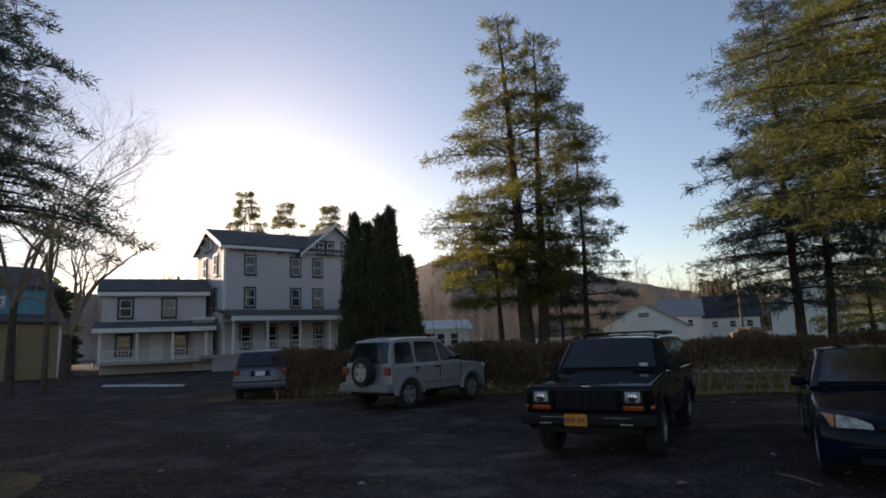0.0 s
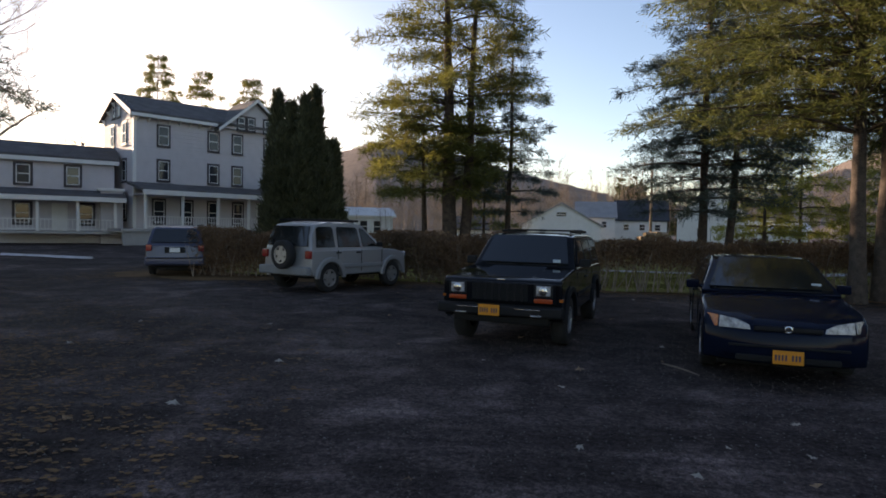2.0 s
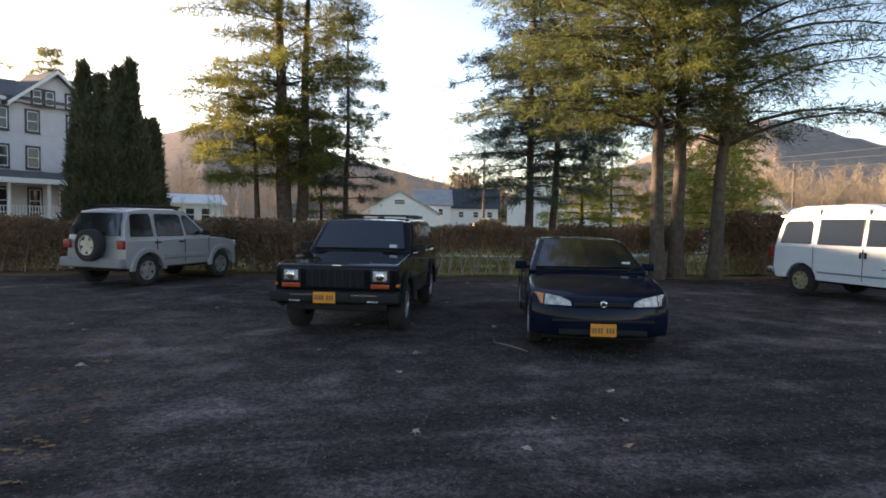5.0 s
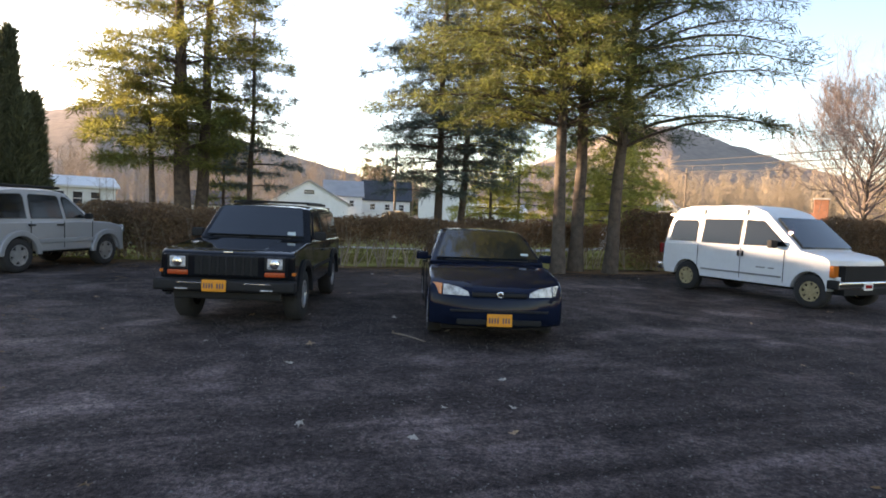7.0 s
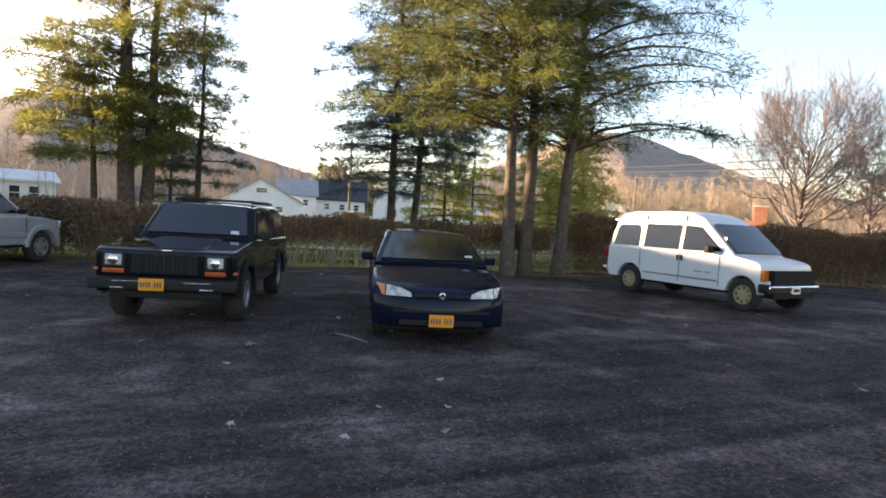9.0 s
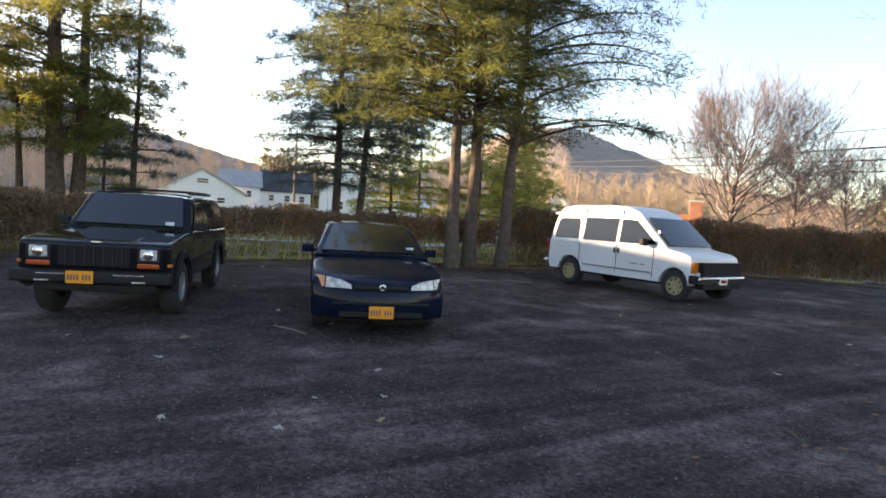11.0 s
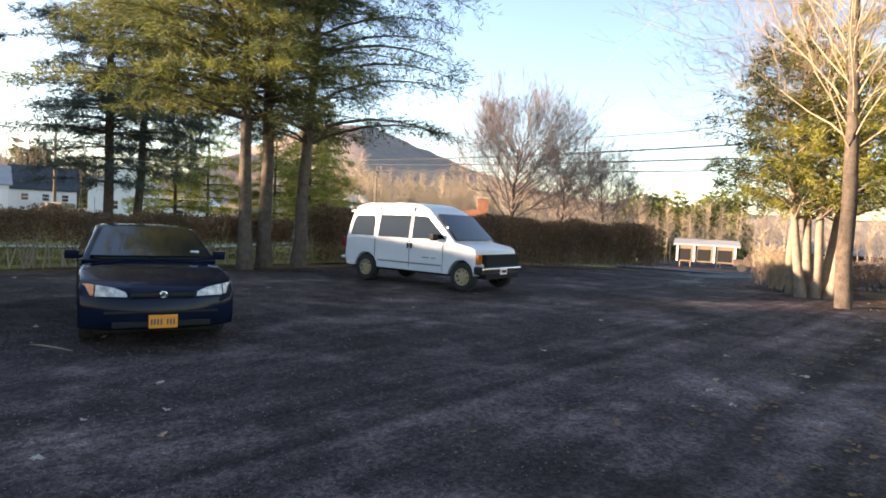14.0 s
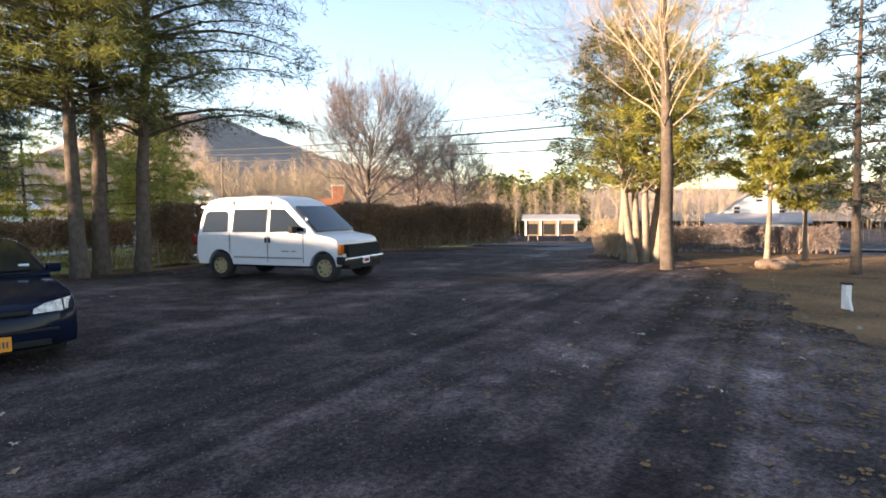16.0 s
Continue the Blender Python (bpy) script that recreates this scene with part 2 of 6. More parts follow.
M["lamp_amber"] = material("amber_lens", (0.62, 0.15, 0.02), 0.2, vary=0.3, scale=20, bump=0.1, coat=0.5)
M["lamp_red"] = material("red_lens", (0.32, 0.015, 0.015), 0.2, vary=0.3, scale=20, bump=0.1, coat=0.5)
M["weathered"] = material("weathered_boards", (0.17, 0.16, 0.155), 0.85, vary=0.4, scale=1.5)
M["plate"] = material("amber_number_plate", (0.72, 0.25, 0.012), 0.45, vary=0.12, scale=12, bump=0.05)
M["plate_ink"] = material("dark_plate_ink", (0.05, 0.04, 0.08), 0.5, vary=0.1, bump=0)
M["sticker"] = material("pale_sticker", (0.55, 0.65, 0.68), 0.5, vary=0.2, bump=0)
M["wire"] = material("black_cable", (0.02, 0.02, 0.02), 0.7, vary=0.1, bump=0)
M["log"] = material("cut_log", (0.34, 0.24, 0.14), 0.9, vary=0.4, scale=5, random_tint=0.3)
M["grass_blade"] = material("grass_blade", (0.16, 0.17, 0.045), 0.7, second=(0.17, 0.12, 0.05), scale=1.0, fine=6, bump=0, island=0.35, translucent=0.4, spec=0.1)
M["stone"] = material("fieldstone", (0.22, 0.155, 0.115), 0.9, vary=0.4, scale=5, bump=0.5)
M["snow"] = material("old_snow_crust", (0.62, 0.61, 0.63), 0.9, vary=0.4, scale=3)


# ---- mesh helpers ----
def mesh_of(name, verts, faces, mat, smooth=False):
    me = bpy.data.meshes.new(name)
    me.from_pydata([tuple(v) for v in verts], [], faces)
    me.materials.append(mat)
    if smooth:
        me.polygons.foreach_set("use_smooth", [True] * len(me.polygons))
    me.update()
    return me


def raw_mesh(name, V, F, mat):
    """A mesh from arrays of corners and triangles or quads."""
    V, F = np.asarray(V, np.float32), np.asarray(F, np.int32)
    me = bpy.data.meshes.new(name)
    me.vertices.add(len(V))
    me.vertices.foreach_set("co", V.ravel())
    k = F.shape[1]
    me.loops.add(F.size)
    me.loops.foreach_set("vertex_index", F.ravel())
    me.polygons.add(len(F))
    me.polygons.foreach_set("loop_start", np.arange(0, F.size, k, dtype=np.int32))
    me.materials.append(mat)
    me.update(calc_edges=True)
    return me


def empty(name, m):
    ob = new(name)
    ob.matrix_world = m
    return ob


def put(name, me, parent=None, m=None, label=""):
    ob = new(name, me)
    if parent is not None:
        ob.parent = parent
    if m is not None:
        ob.matrix_basis = m
    if label:
        tagged(ob, label)
    return ob


def part(name, bm, mat, parent, label="", bevel=0.0, segs=2, smooth=False, m=None):
    me = bpy.data.meshes.new(name)
    bmesh.ops.recalc_face_normals(bm, faces=bm.faces)
    bm.to_mesh(me)
    bm.free()
    me.materials.append(mat)
    if smooth or bevel:
        me.polygons.foreach_set("use_smooth", [True] * len(me.polygons))
    ob = put(name, me, parent, m, label)
    if bevel:
        b = ob.modifiers.new("rounded_edges", "BEVEL")
        b.width, b.segments, b.limit_method, b.angle_limit = bevel, segs, "ANGLE", radians(28)
        b.harden_normals = False
        w = ob.modifiers.new("normals", "WEIGHTED_NORMAL")
        w.keep_sharp = True
    return ob


def box_bm(x0, y0, z0, x1, y1, z1, bm=None):
    bm = bm or bmesh.new()
    vs = [bm.verts.new(p) for p in ((x0, y0, z0), (x1, y0, z0), (x1, y1, z0), (x0, y1, z0), (x0, y0, z1), (x1, y0, z1), (x1, y1, z1), (x0, y1, z1))]
    for f in ((0, 3, 2, 1), (4, 5, 6, 7), (0, 1, 5, 4), (1, 2, 6, 5), (2, 3, 7, 6), (3, 0, 4, 7)):
        bm.faces.new([vs[i] for i in f])
    return bm


def prism_bm(poly, a, b, axis="x", bm=None):
    """The polygon of (u, v) pairs drawn out from a to b along an axis; u, v are the other two in order."""
    bm = bm or bmesh.new()

    def at(u, v, w):
        return {"x": (w, u, v), "y": (u, w, v), "z": (u, v, w)}[axis]
    lo = [bm.verts.new(at(u, v, a)) for u, v in poly]
    hi = [bm.verts.new(at(u, v, b)) for u, v in poly]
    n = len(poly)
    bm.faces.new(lo)
    bm.faces.new(hi[::-1])
    for i in range(n):
        bm.faces.new((lo[i], hi[i], hi[(i + 1) % n], lo[(i + 1) % n]))
    return bm


def lathe_bm(profile, seg=24, axis="x", bm=None, caps=True):
    """A ring of (radius, along) pairs turned about an axis."""
    bm = bm or bmesh.new()
    rings = []
    for r, a in profile:
        ring = []
        for i in range(seg):
            c, s = math.cos(2 * math.pi * i / seg) * r, math.sin(2 * math.pi * i / seg) * r
            ring.append(bm.verts.new({"x": (a, c, s), "y": (c, a, s), "z": (c, s, a)}[axis]))
        rings.append(ring)
    for p, q in zip(rings, rings[1:]):
        for i in range(seg):
            bm.faces.new((p[i], p[(i + 1) % seg], q[(i + 1) % seg], q[i]))
    for ring, (r, a) in ((rings[0], profile[0]), (rings[-1], profile[-1])):
        if r > 1e-4 and caps:
            bm.faces.new(ring)
    return bm


# ---- ground ----
def gz(x, y):
    """The lie of the land: level at the lot, falling away beyond the mouth of the drive."""
    d, a = math.hypot(x, y), math.degrees(math.atan2(x, y))
    side = max(0.0, min(1.0, (a - 54) / 8)) * max(0.0, min(1.0, (150 - a) / 20))
    return -side * max(0.0, min(3.2, (d - 26) * 0.045))


def ground_sheet():
    """One sheet to the horizon: fine near the lot, coarse far off, rising gently into the hills."""
    rings = [0.0] + [0.6 * 1.085 ** i for i in range(1, 100)]
    rings = [r for r in rings if r < 2200] + [2200]
    seg = 144
    V, F = [(5, 8, 0)], []
    for r in rings[1:]:
        for i in range(seg):
            a = 2 * math.pi * i / seg
            x, y = 5 + r * math.sin(a), 8 + r * math.cos(a)
            z = 0.006 * noise.noise((x * 0.4, y * 0.4, 0)) + 0.004 * noise.noise((x * 1.3, y * 1.3, 3))
            V.append((x, y, z - 0.02 + gz(x, y)))
    n = len(rings) - 1
    for i in range(seg):
        F.append((0, 1 + i, 1 + (i + 1) % seg))
    for k in range(n - 1):
        for i in range(seg):
            a, b = 1 + k * seg + i, 1 + k * seg + (i + 1) % seg
            F.append((a, a + seg, b + seg, b))
    ob = new("ground", mesh_of("ground", V, F, M["lot"], True))
    tagged(ob, "dark crushed-stone parking lot with packed wheel tracks", "ground", kind="structure")


ground_sheet()


def patch(name, poly, z, mat, label, category, jag=0.5, step=0.22):
    """A thin sheet of ground with a ragged edge, laid just above the lot."""
    bm = bmesh.new()
    pts = []
    for (x0, y0), (x1, y1) in zip(poly, poly[1:] + poly[:1]):
        d = math.hypot(x1 - x0, y1 - y0)
        k = max(1, int(d / step))
        for i in range(k):
            u = i / k
            x, y = x0 + (x1 - x0) * u, y0 + (y1 - y0) * u
            k1, k2 = noise.noise((x * 0.7, y * 0.7, 7)), noise.noise((x * 4.5, y * 4.5, 27))
            pts.append((x + jag * (k1 + 0.55 * k2), y + jag * (noise.noise((x * 0.7, y * 0.7, 17)) + 0.55 * noise.noise((x * 4.5, y * 4.5, 37)))))
    vs = [bm.verts.new((x, y, z + gz(x, y))) for x, y in pts]
    bm.faces.new(vs)
    bmesh.ops.triangulate(bm, faces=bm.faces[:])
    for f in bm.faces:
        if f.normal.z < 0:
            f.normal_flip()
    return tagged(part(name, bm, mat, None), label, category, kind="structure")


patch("lawn", [(-9, 20.5), (6, 17.2), (14, 17.0), (19, 17.5), (30, 14.5), (60, 30), (70, 80), (20, 100), (-12, 80), (-14, 40)], 0.008, M["grass"],
      "winter lawn, yellow-green, strewn with fallen leaves", "lawn")
def litter(name, poly, z, mat, label, fray=1.3, cell=0.10):
    """Ground cover as a fine sheet that crumbles away in small flakes towards its edge."""
    rng = np.random.default_rng(len(poly) * 7 + 1)
    P = np.array(poly, float)
    Q = np.roll(P, -1, 0)
    xs = np.arange(P[:, 0].min() - 1, P[:, 0].max() + 1, cell)
    ys = np.arange(P[:, 1].min() - 1, P[:, 1].max() + 1, cell)
    X, Y = np.meshgrid(xs, ys)
    X, Y = X.ravel(), Y.ravel()
    inside = np.zeros(len(X), bool)
    dist = np.full(len(X), 1e9)
    for (ax, ay), (bx, by) in zip(P, Q):
        hit = ((ay > Y) != (by > Y)) & (X < (bx - ax) * (Y - ay) / (by - ay + 1e-12) + ax)
        inside ^= hit
        ex, ey = bx - ax, by - ay
        u = np.clip(((X - ax) * ex + (Y - ay) * ey) / (ex * ex + ey * ey), 0, 1)
        dist = np.minimum(dist, np.hypot(X - ax - u * ex, Y - ay - u * ey))
    sd = np.where(inside, dist, -dist)
    lump = np.sin(X * 1.3 + Y * 0.7) + np.sin(X * 0.5 - Y * 1.9 + 1) + 0.6 * np.sin(X * 3.1 + Y * 2.3)
    solid = sd + 0.22 * lump > 0.45 * fray
    flake = ~solid & (rng.uniform(0, 1, len(X)) < np.exp(-np.maximum(0, 0.45 * fray - sd) * 1.6 / fray))
    V = [np.stack([np.c_[X[solid] + a * cell / 2, Y[solid] + b * cell / 2] for a, b in ((-1, -1), (1, -1), (1, 1), (-1, 1))], 1)]
    for _ in range(3):
        fx, fy = X[flake] + rng.uniform(-0.6, 0.6, flake.sum()) * cell, Y[flake] + rng.uniform(-0.6, 0.6, flake.sum()) * cell
        turn, h = rng.uniform(0, 1.571, len(fx)), rng.uniform(0.012, 0.045, len(fx))
        V.append(np.stack([np.c_[fx + np.cos(turn + a) * h, fy + np.sin(turn + a) * h * 0.7] for a in (0, 1.571, 3.142, 4.712)], 1))
    V = np.concatenate(V).reshape(-1, 2)
    V = np.c_[V, z + np.array([gz(a, b) for a, b in V]) + 0.004 * np.sin(V[:, 0] * 9) * np.sin(V[:, 1] * 7)]
    F = np.arange(len(V)).reshape(-1, 4)
    return tagged(new(name, raw_mesh(name, V, F, mat)), label, "ground", kind="structure")


litter("leaf_strip", [(-12, 17.2), (-6, 17.6), (0, 17.2), (6, 15.9), (13, 15.4), (20, 14.0), (29, 11.4), (30, 13), (20, 17), (6, 17.6), (-9, 21), (-13, 22)], -0.008, M["earth"],
       "brown leaf litter and soil under the hedge")
litter("leaf_verge", [(-2.6, 2.2), (-3.4, 4.8), (-6.0, 7.6), (-11, 11.0), (-18, 14.5), (-27, 17), (-28, 10), (-18, 3), (-8, -1)], -0.010, M["earth"],
       "trodden brown leaf litter along the verge of the lot", 2.6)
litter("lane", [(19.5, 6.3), (23, 6.6), (27, 7.0), (35, 8.2), (36, 12), (29, 10.4), (24, 9.2), (20, 7.9)], 0.006, M["lane"],
       "pale packed gravel where the drive meets the road", 1.6)
litter("leaf_bank", [(5.0, -2.2), (8.0, -0.9), (11.5, 0.0), (15.4, 1.0), (18.2, 1.7), (21.5, 3.0), (26.5, 4.2), (26.8, -12), (8, -12)], -0.010, M["earth"],
       "brown leaf-covered bank beside the drive", 1.8)


def strip(name, pts, half, mat, label, category, lift=0.05):
    """A lane that follows the lie of the land."""
    V, F = [], []
    fine = []
    for (x0, y0), (x1, y1) in zip(pts, pts[1:]):
        k = max(1, int(math.hypot(x1 - x0, y1 - y0) / 2))
        fine += [(x0 + (x1 - x0) * i / k, y0 + (y1 - y0) * i / k) for i in range(k)]
    fine.append(pts[-1])
    for i, (x, y) in enumerate(fine):
        a, b = fine[max(0, i - 1)], fine[min(len(fine) - 1, i + 1)]
        dx, dy = b[0] - a[0], b[1] - a[1]
        n = math.hypot(dx, dy)
        for s in (-1, 1):
            px, py = x - dy / n * half * s, y + dx / n * half * s
            V.append((px, py, gz(px, py) + lift))
        if i:
            F.append((2 * i - 2, 2 * i - 1, 2 * i + 1, 2 * i))
    return tagged(new(name, mesh_of(name, V, F, mat)), label, category, kind="structure")


strip("road", [(44, -30), (37, -6), (35.5, 8), (40, 22), (52, 45), (75, 90), (95, 140)], 3.2, M["road"], "grey asphalt road beyond the drive", "road")
strip("garden_path", [(-4, 25.0), (5, 25.4), (12, 24.4), (16, 26.6), (24, 31), (34, 36)], 0.55, M["concrete"], "pale path across the lawn", "path", 0.075)


# ---- far hills ----
def hill(name, crest, depth, label):
    """A wooded ridge: crest rows of (azimuth, distance, height), with a broad foot toward the lot."""
    V, F = [], []
    az = np.linspace(crest[0][0], crest[-1][0], 120)
    D = np.interp(az, [c[0] for c in crest], [c[1] for c in crest])
    H = np.interp(az, [c[0] for c in crest], [c[2] for c in crest])
    rows = 26
    for j in range(rows):
        v = j / (rows - 1)
        for a, d, h in zip(az, D, H):
            r = d - depth * (1 - v)
            x, y = r * math.sin(radians(a)), r * math.cos(radians(a))
            n = noise.noise((x * 0.012, y * 0.012, 1)) * 0.10 + noise.noise((x * 0.05, y * 0.05, 2)) * 0.05
            z = h * (math.sin(v * math.pi / 2) ** 1.35) * (1 + n * (1 - v * 0.6)) - 1.5 * (1 - v)
            z += noise.noise((x * 0.25, y * 0.25, 5)) * 2.2 * v
            V.append((x, y, z))
    n = len(az)
    for j in range(rows - 1):
        for i in range(n - 1):
            a = j * n + i
            F.append((a, a + 1, a + n + 1, a + n))
    return tagged(new(name, mesh_of(name, V, F, M["hill_mat"], True)), label, "hill", kind="structure")


hill("backdrop_hill", [(-62, 520, 36), (-40, 500, 40), (-20, 480, 46), (-13.3, 460, 52), (-9.5, 450, 58), (-5, 450, 56), (0, 450, 46), (7.4, 440, 33),
                       (14, 430, 20), (22, 420, 15), (30, 420, 26)], 330, "brown leafless wooded mountain on the skyline")
hill("backdrop_ridge", [(22, 420, 14), (30, 400, 40), (36, 390, 54), (40, 390, 55), (46, 390, 43), (50, 390, 34), (56, 400, 24), (66, 420, 15), (84, 420, 13),
                        (110, 420, 12), (140, 420, 14)], 260, "brown leafless wooded ridge in low sunlight")


# ---- vehicles ----
def arch_points(yc, r, z0, zc, n=10, front_first=True):
    a0 = math.asin(max(-1, min(1, (z0 - zc) / r)))
    pts = [(yc + r * math.cos(a0 + (math.pi - 2 * a0) * i / n), zc + r * math.sin(a0 + (math.pi - 2 * a0) * i / n)) for i in range(n + 1)]
    return pts


def body_loft(outline, hw, bow_f, bow_r, crown, zc, tumble, zt, slices=(-1, -0.93, -0.75, -0.4, 0, 0.4, 0.75, 0.93, 1)):
    """A car shell: the side outline carried across the width, nose and tail bowed in plan, top crowned."""
    bm = bmesh.new()
    ymax, ymin = max(p[0] for p in outline), min(p[0] for p in outline)
    rows = []
    for s in slices:
        row = []
        for y, z in outline:
            w = hw * (1 - tumble * max(0.0, z - zt))
            k = abs(s) ** 2.6
            yy = y - bow_f * k * max(0.0, y / ymax) ** 5 + bow_r * k * max(0.0, y / ymin) ** 5
            zz = z - crown * k * max(0.0, min(1.0, (z - zc) / 0.15))
            row.append(bm.verts.new((s * w, yy, zz)))
        rows.append(row)
    n = len(outline)
    for p, q in zip(rows, rows[1:]):
        for i in range(n):
            bm.faces.new((p[i], p[(i + 1) % n], q[(i + 1) % n], q[i]))
    bm.faces.new(rows[0])
    bm.faces.new(rows[-1][::-1])
    return bm


def wheel(parent, x, y, r, width, side, rim_mat, spokes, rim_r):
    """Tyre with tread shoulders, and a dished rim with spokes and a hub."""
    hub = put("wheel", None, parent, pose(x, y, r))
    w = width / 2
    s = side
    part("tyre", lathe_bm([(rim_r, -w * 0.9 * s), (r - 0.03, -w * s), (r, -w * 0.8 * s), (r, w * 0.8 * s), (r - 0.03, w * s), (rim_r + 0.02, w * 1.0 * s), (rim_r, w * 0.9 * s)], 28, caps=False), M["tyre"], hub, smooth=True)
    bm = lathe_bm([(rim_r * 1.01, -w * 0.5 * s), (rim_r * 1.01, w * 0.95 * s), (rim_r * 0.93, w * 0.98 * s), (rim_r * 0.9, w * 0.55 * s), (rim_r * 0.3, w * 0.35 * s), (0.001, w * 0.35 * s)], 28, caps=False)
    part("rim", bm, M["under"] if spokes else rim_mat, hub, smooth=True)
    bm = bmesh.new()
    lathe_bm([(rim_r * 0.30, w * 0.3 * s), (rim_r * 0.28, w * 0.78 * s), (rim_r * 0.18, w * 0.86 * s), (0, w * 0.87 * s)], 14, bm=bm)
    lathe_bm([(rim_r * 0.99, w * 0.6 * s), (rim_r * 1.0, w * 1.0 * s), (rim_r * 0.88, w * 0.98 * s), (rim_r * 0.86, w * 0.6 * s)], 28, bm=bm, caps=False)
    for i in range(spokes):
        a = 2 * math.pi * i / spokes + 0.3
        c, sn = math.cos(a), math.sin(a)
        hwid = rim_r * 1.05 * math.pi / spokes * 0.42
        vs = []
        for rad, ww, xx in ((rim_r * 0.2, hwid * 1.1, 0.80), (rim_r * 0.9, hwid, 0.82)):
            for sg in (-1, 1):
                for dx in (0.0, -0.25):
                    vs.append(bm.verts.new(((xx + dx) * w * s, c * rad - sn * ww * sg, sn * rad + c * ww * sg)))
        a0, a1, b0, b1, c0, c1, d0, d1 = vs
        for f in ((a0, b0, d0, c0), (a0, c0, c1, a1), (b0, b1, d1, d0), (a1, c1, d1, b1)):
            bm.faces.new(f)
    part("hubcap", bm, rim_mat, hub, smooth=False)
    return hub


def inset_poly(poly, d):
    cx, cy = sum(p[0] for p in poly) / len(poly), sum(p[1] for p in poly) / len(poly)
    return [(x + (cx - x) * d, y + (cy - y) * d) for x, y in poly]


def car(name, m, label, S, paint, lower, roof_line, wheels, hw, belt, lean, windows, front_glass, rear_glass, rim=("alloy", 5, 0.2),
        bow=(0.10, 0.08), crown=0.03, arch=0.37, tyre=(0.34, 0.2), sill=0.28, cabin_hw=None, pillar="paint"):
    """S: the stretch along the length. lower: outline from the rear sill up and over to the front sill (without arches)."""
    car_ob = empty(name, m)
    tagged(car_ob, label, "car", "parked vehicles")
    yf, yr = wheels
    st = lambda pts: [(y * S, z) for y, z in pts]
    out = st(lower)
    r0 = tyre[0]
    fa = [p for p in arch_points(yf * S, arch, sill, r0)]
    ra = [p for p in arch_points(yr * S, arch, sill, r0)]
    outline = out + fa + ra
    part("body", body_loft(outline, hw, bow[0], bow[1], crown, belt - 0.12, 0.06, belt - 0.25), paint, car_ob, bevel=0.03, segs=3)
    # dark underside and wheel housings
    part("underbody", box_bm(-hw * 0.80, (yr - 0.62) * S, sill - 0.06, hw * 0.80, (yf + 0.55) * S, belt - 0.22), M["under"], car_ob)
    chw = cabin_hw or hw * 0.97
    rl = st(roof_line)
    bm = bmesh.new()
    rows = []
    for s in (-1, -0.9, -0.6, 0, 0.6, 0.9, 1):
        rows.append([bm.verts.new((s * (chw - lean * max(0, z - belt)), y - (0.05 if y > 0 else -0.05) * abs(s) ** 3, z - 0.035 * abs(s) ** 3 * (z > belt + 0.25))) for y, z in rl])
    k = len(rl)
    for p, q in zip(rows, rows[1:]):
        for i in range(k):
            bm.faces.new((p[i], p[(i + 1) % k], q[(i + 1) % k], q[i]))
    bm.faces.new(rows[0])
    bm.faces.new(rows[-1][::-1])
    part("cabin", bm, paint, car_ob, bevel=0.025, segs=3)

    def side_x(z):
        return chw - lean * max(0, z - belt)
    for poly in windows:
        poly = st(poly)
        for sg in (-1, 1):
            bm = bmesh.new()
            lo = [bm.verts.new((sg * (side_x(z) - 0.01), y, z)) for y, z in poly]
            hi = [bm.verts.new((sg * (side_x(z) + 0.006), y, z)) for y, z in inset_poly(poly, 0.015)]
            nn = len(poly)
            bm.faces.new(hi)
            for i in range(nn):
                bm.faces.new((lo[i], lo[(i + 1) % nn], hi[(i + 1) % nn], hi[i]))
            part("side_window", bm, M["auto_glass"], car_ob, "dark tinted side window")
            bm = bmesh.new()
            big = inset_poly(poly, -0.045)
            a = [bm.verts.new((sg * (side_x(z) + 0.003), y, z)) for y, z in big]
            b = [bm.verts.new((sg * (side_x(z) + 0.003), y, z)) for y, z in inset_poly(poly, 0.01)]
            for i in range(nn):
                bm.faces.new((a[i], a[(i + 1) % nn], b[(i + 1) % nn], b[i]))
            part("window_seal", bm, M["plastic"], car_ob)
    for nm, glass in (("windscreen", front_glass), ("rear_window", rear_glass)):
        (y0, z0, w0), (y1, z1, w1) = glass
        y0, y1 = y0 * S, y1 * S
        d = Vector((0, y1 - y0, z1 - z0)).normalized()
        nrm = Vector((0, d.z, -d.y)) * (1 if nm == "windscreen" else -1)
        if nrm.z < 0:
            nrm = -nrm
        bm = bmesh.new()
        grid = []
        for v in (0, 0.5, 1):
            row = []
            for u in (-1, -0.7, 0, 0.7, 1):
                w = w0 + (w1 - w0) * v
                y, z = y0 + (y1 - y0) * v, z0 + (z1 - z0) * v
                off = 0.046
                row.append(bm.verts.new((u * w, y + nrm.y * off - (0.036 * abs(u) ** 3 if nm == "windscreen" else -0.036 * abs(u) ** 3), z + nrm.z * off)))
            grid.append(row)
        for a, b in zip(grid, grid[1:]):
            for i in range(4):
                bm.faces.new((a[i], a[i + 1], b[i + 1], b[i]))
        rim_edges = [e for e in bm.edges if len(e.link_faces) == 1]
        skirt = bmesh.ops.extrude_edge_only(bm, edges=rim_edges)["geom"]
        bmesh.ops.translate(bm, verts=[g for g in skirt if isinstance(g, bmesh.types.BMVert)], vec=nrm * -0.05)
        bmesh.ops.split_edges(bm, edges=rim_edges)
        part(nm, bm, M["screen_glass"], car_ob, "dark sloping " + nm.replace("_", " "), smooth=True)
    for sg in (-1, 1):
        for y in wheels:
            wheel(car_ob, sg * (hw - tyre[1] * 0.5 - 0.01), y * S, tyre[0], tyre[1], sg, M[rim[0]], rim[1], rim[2])
    return car_ob


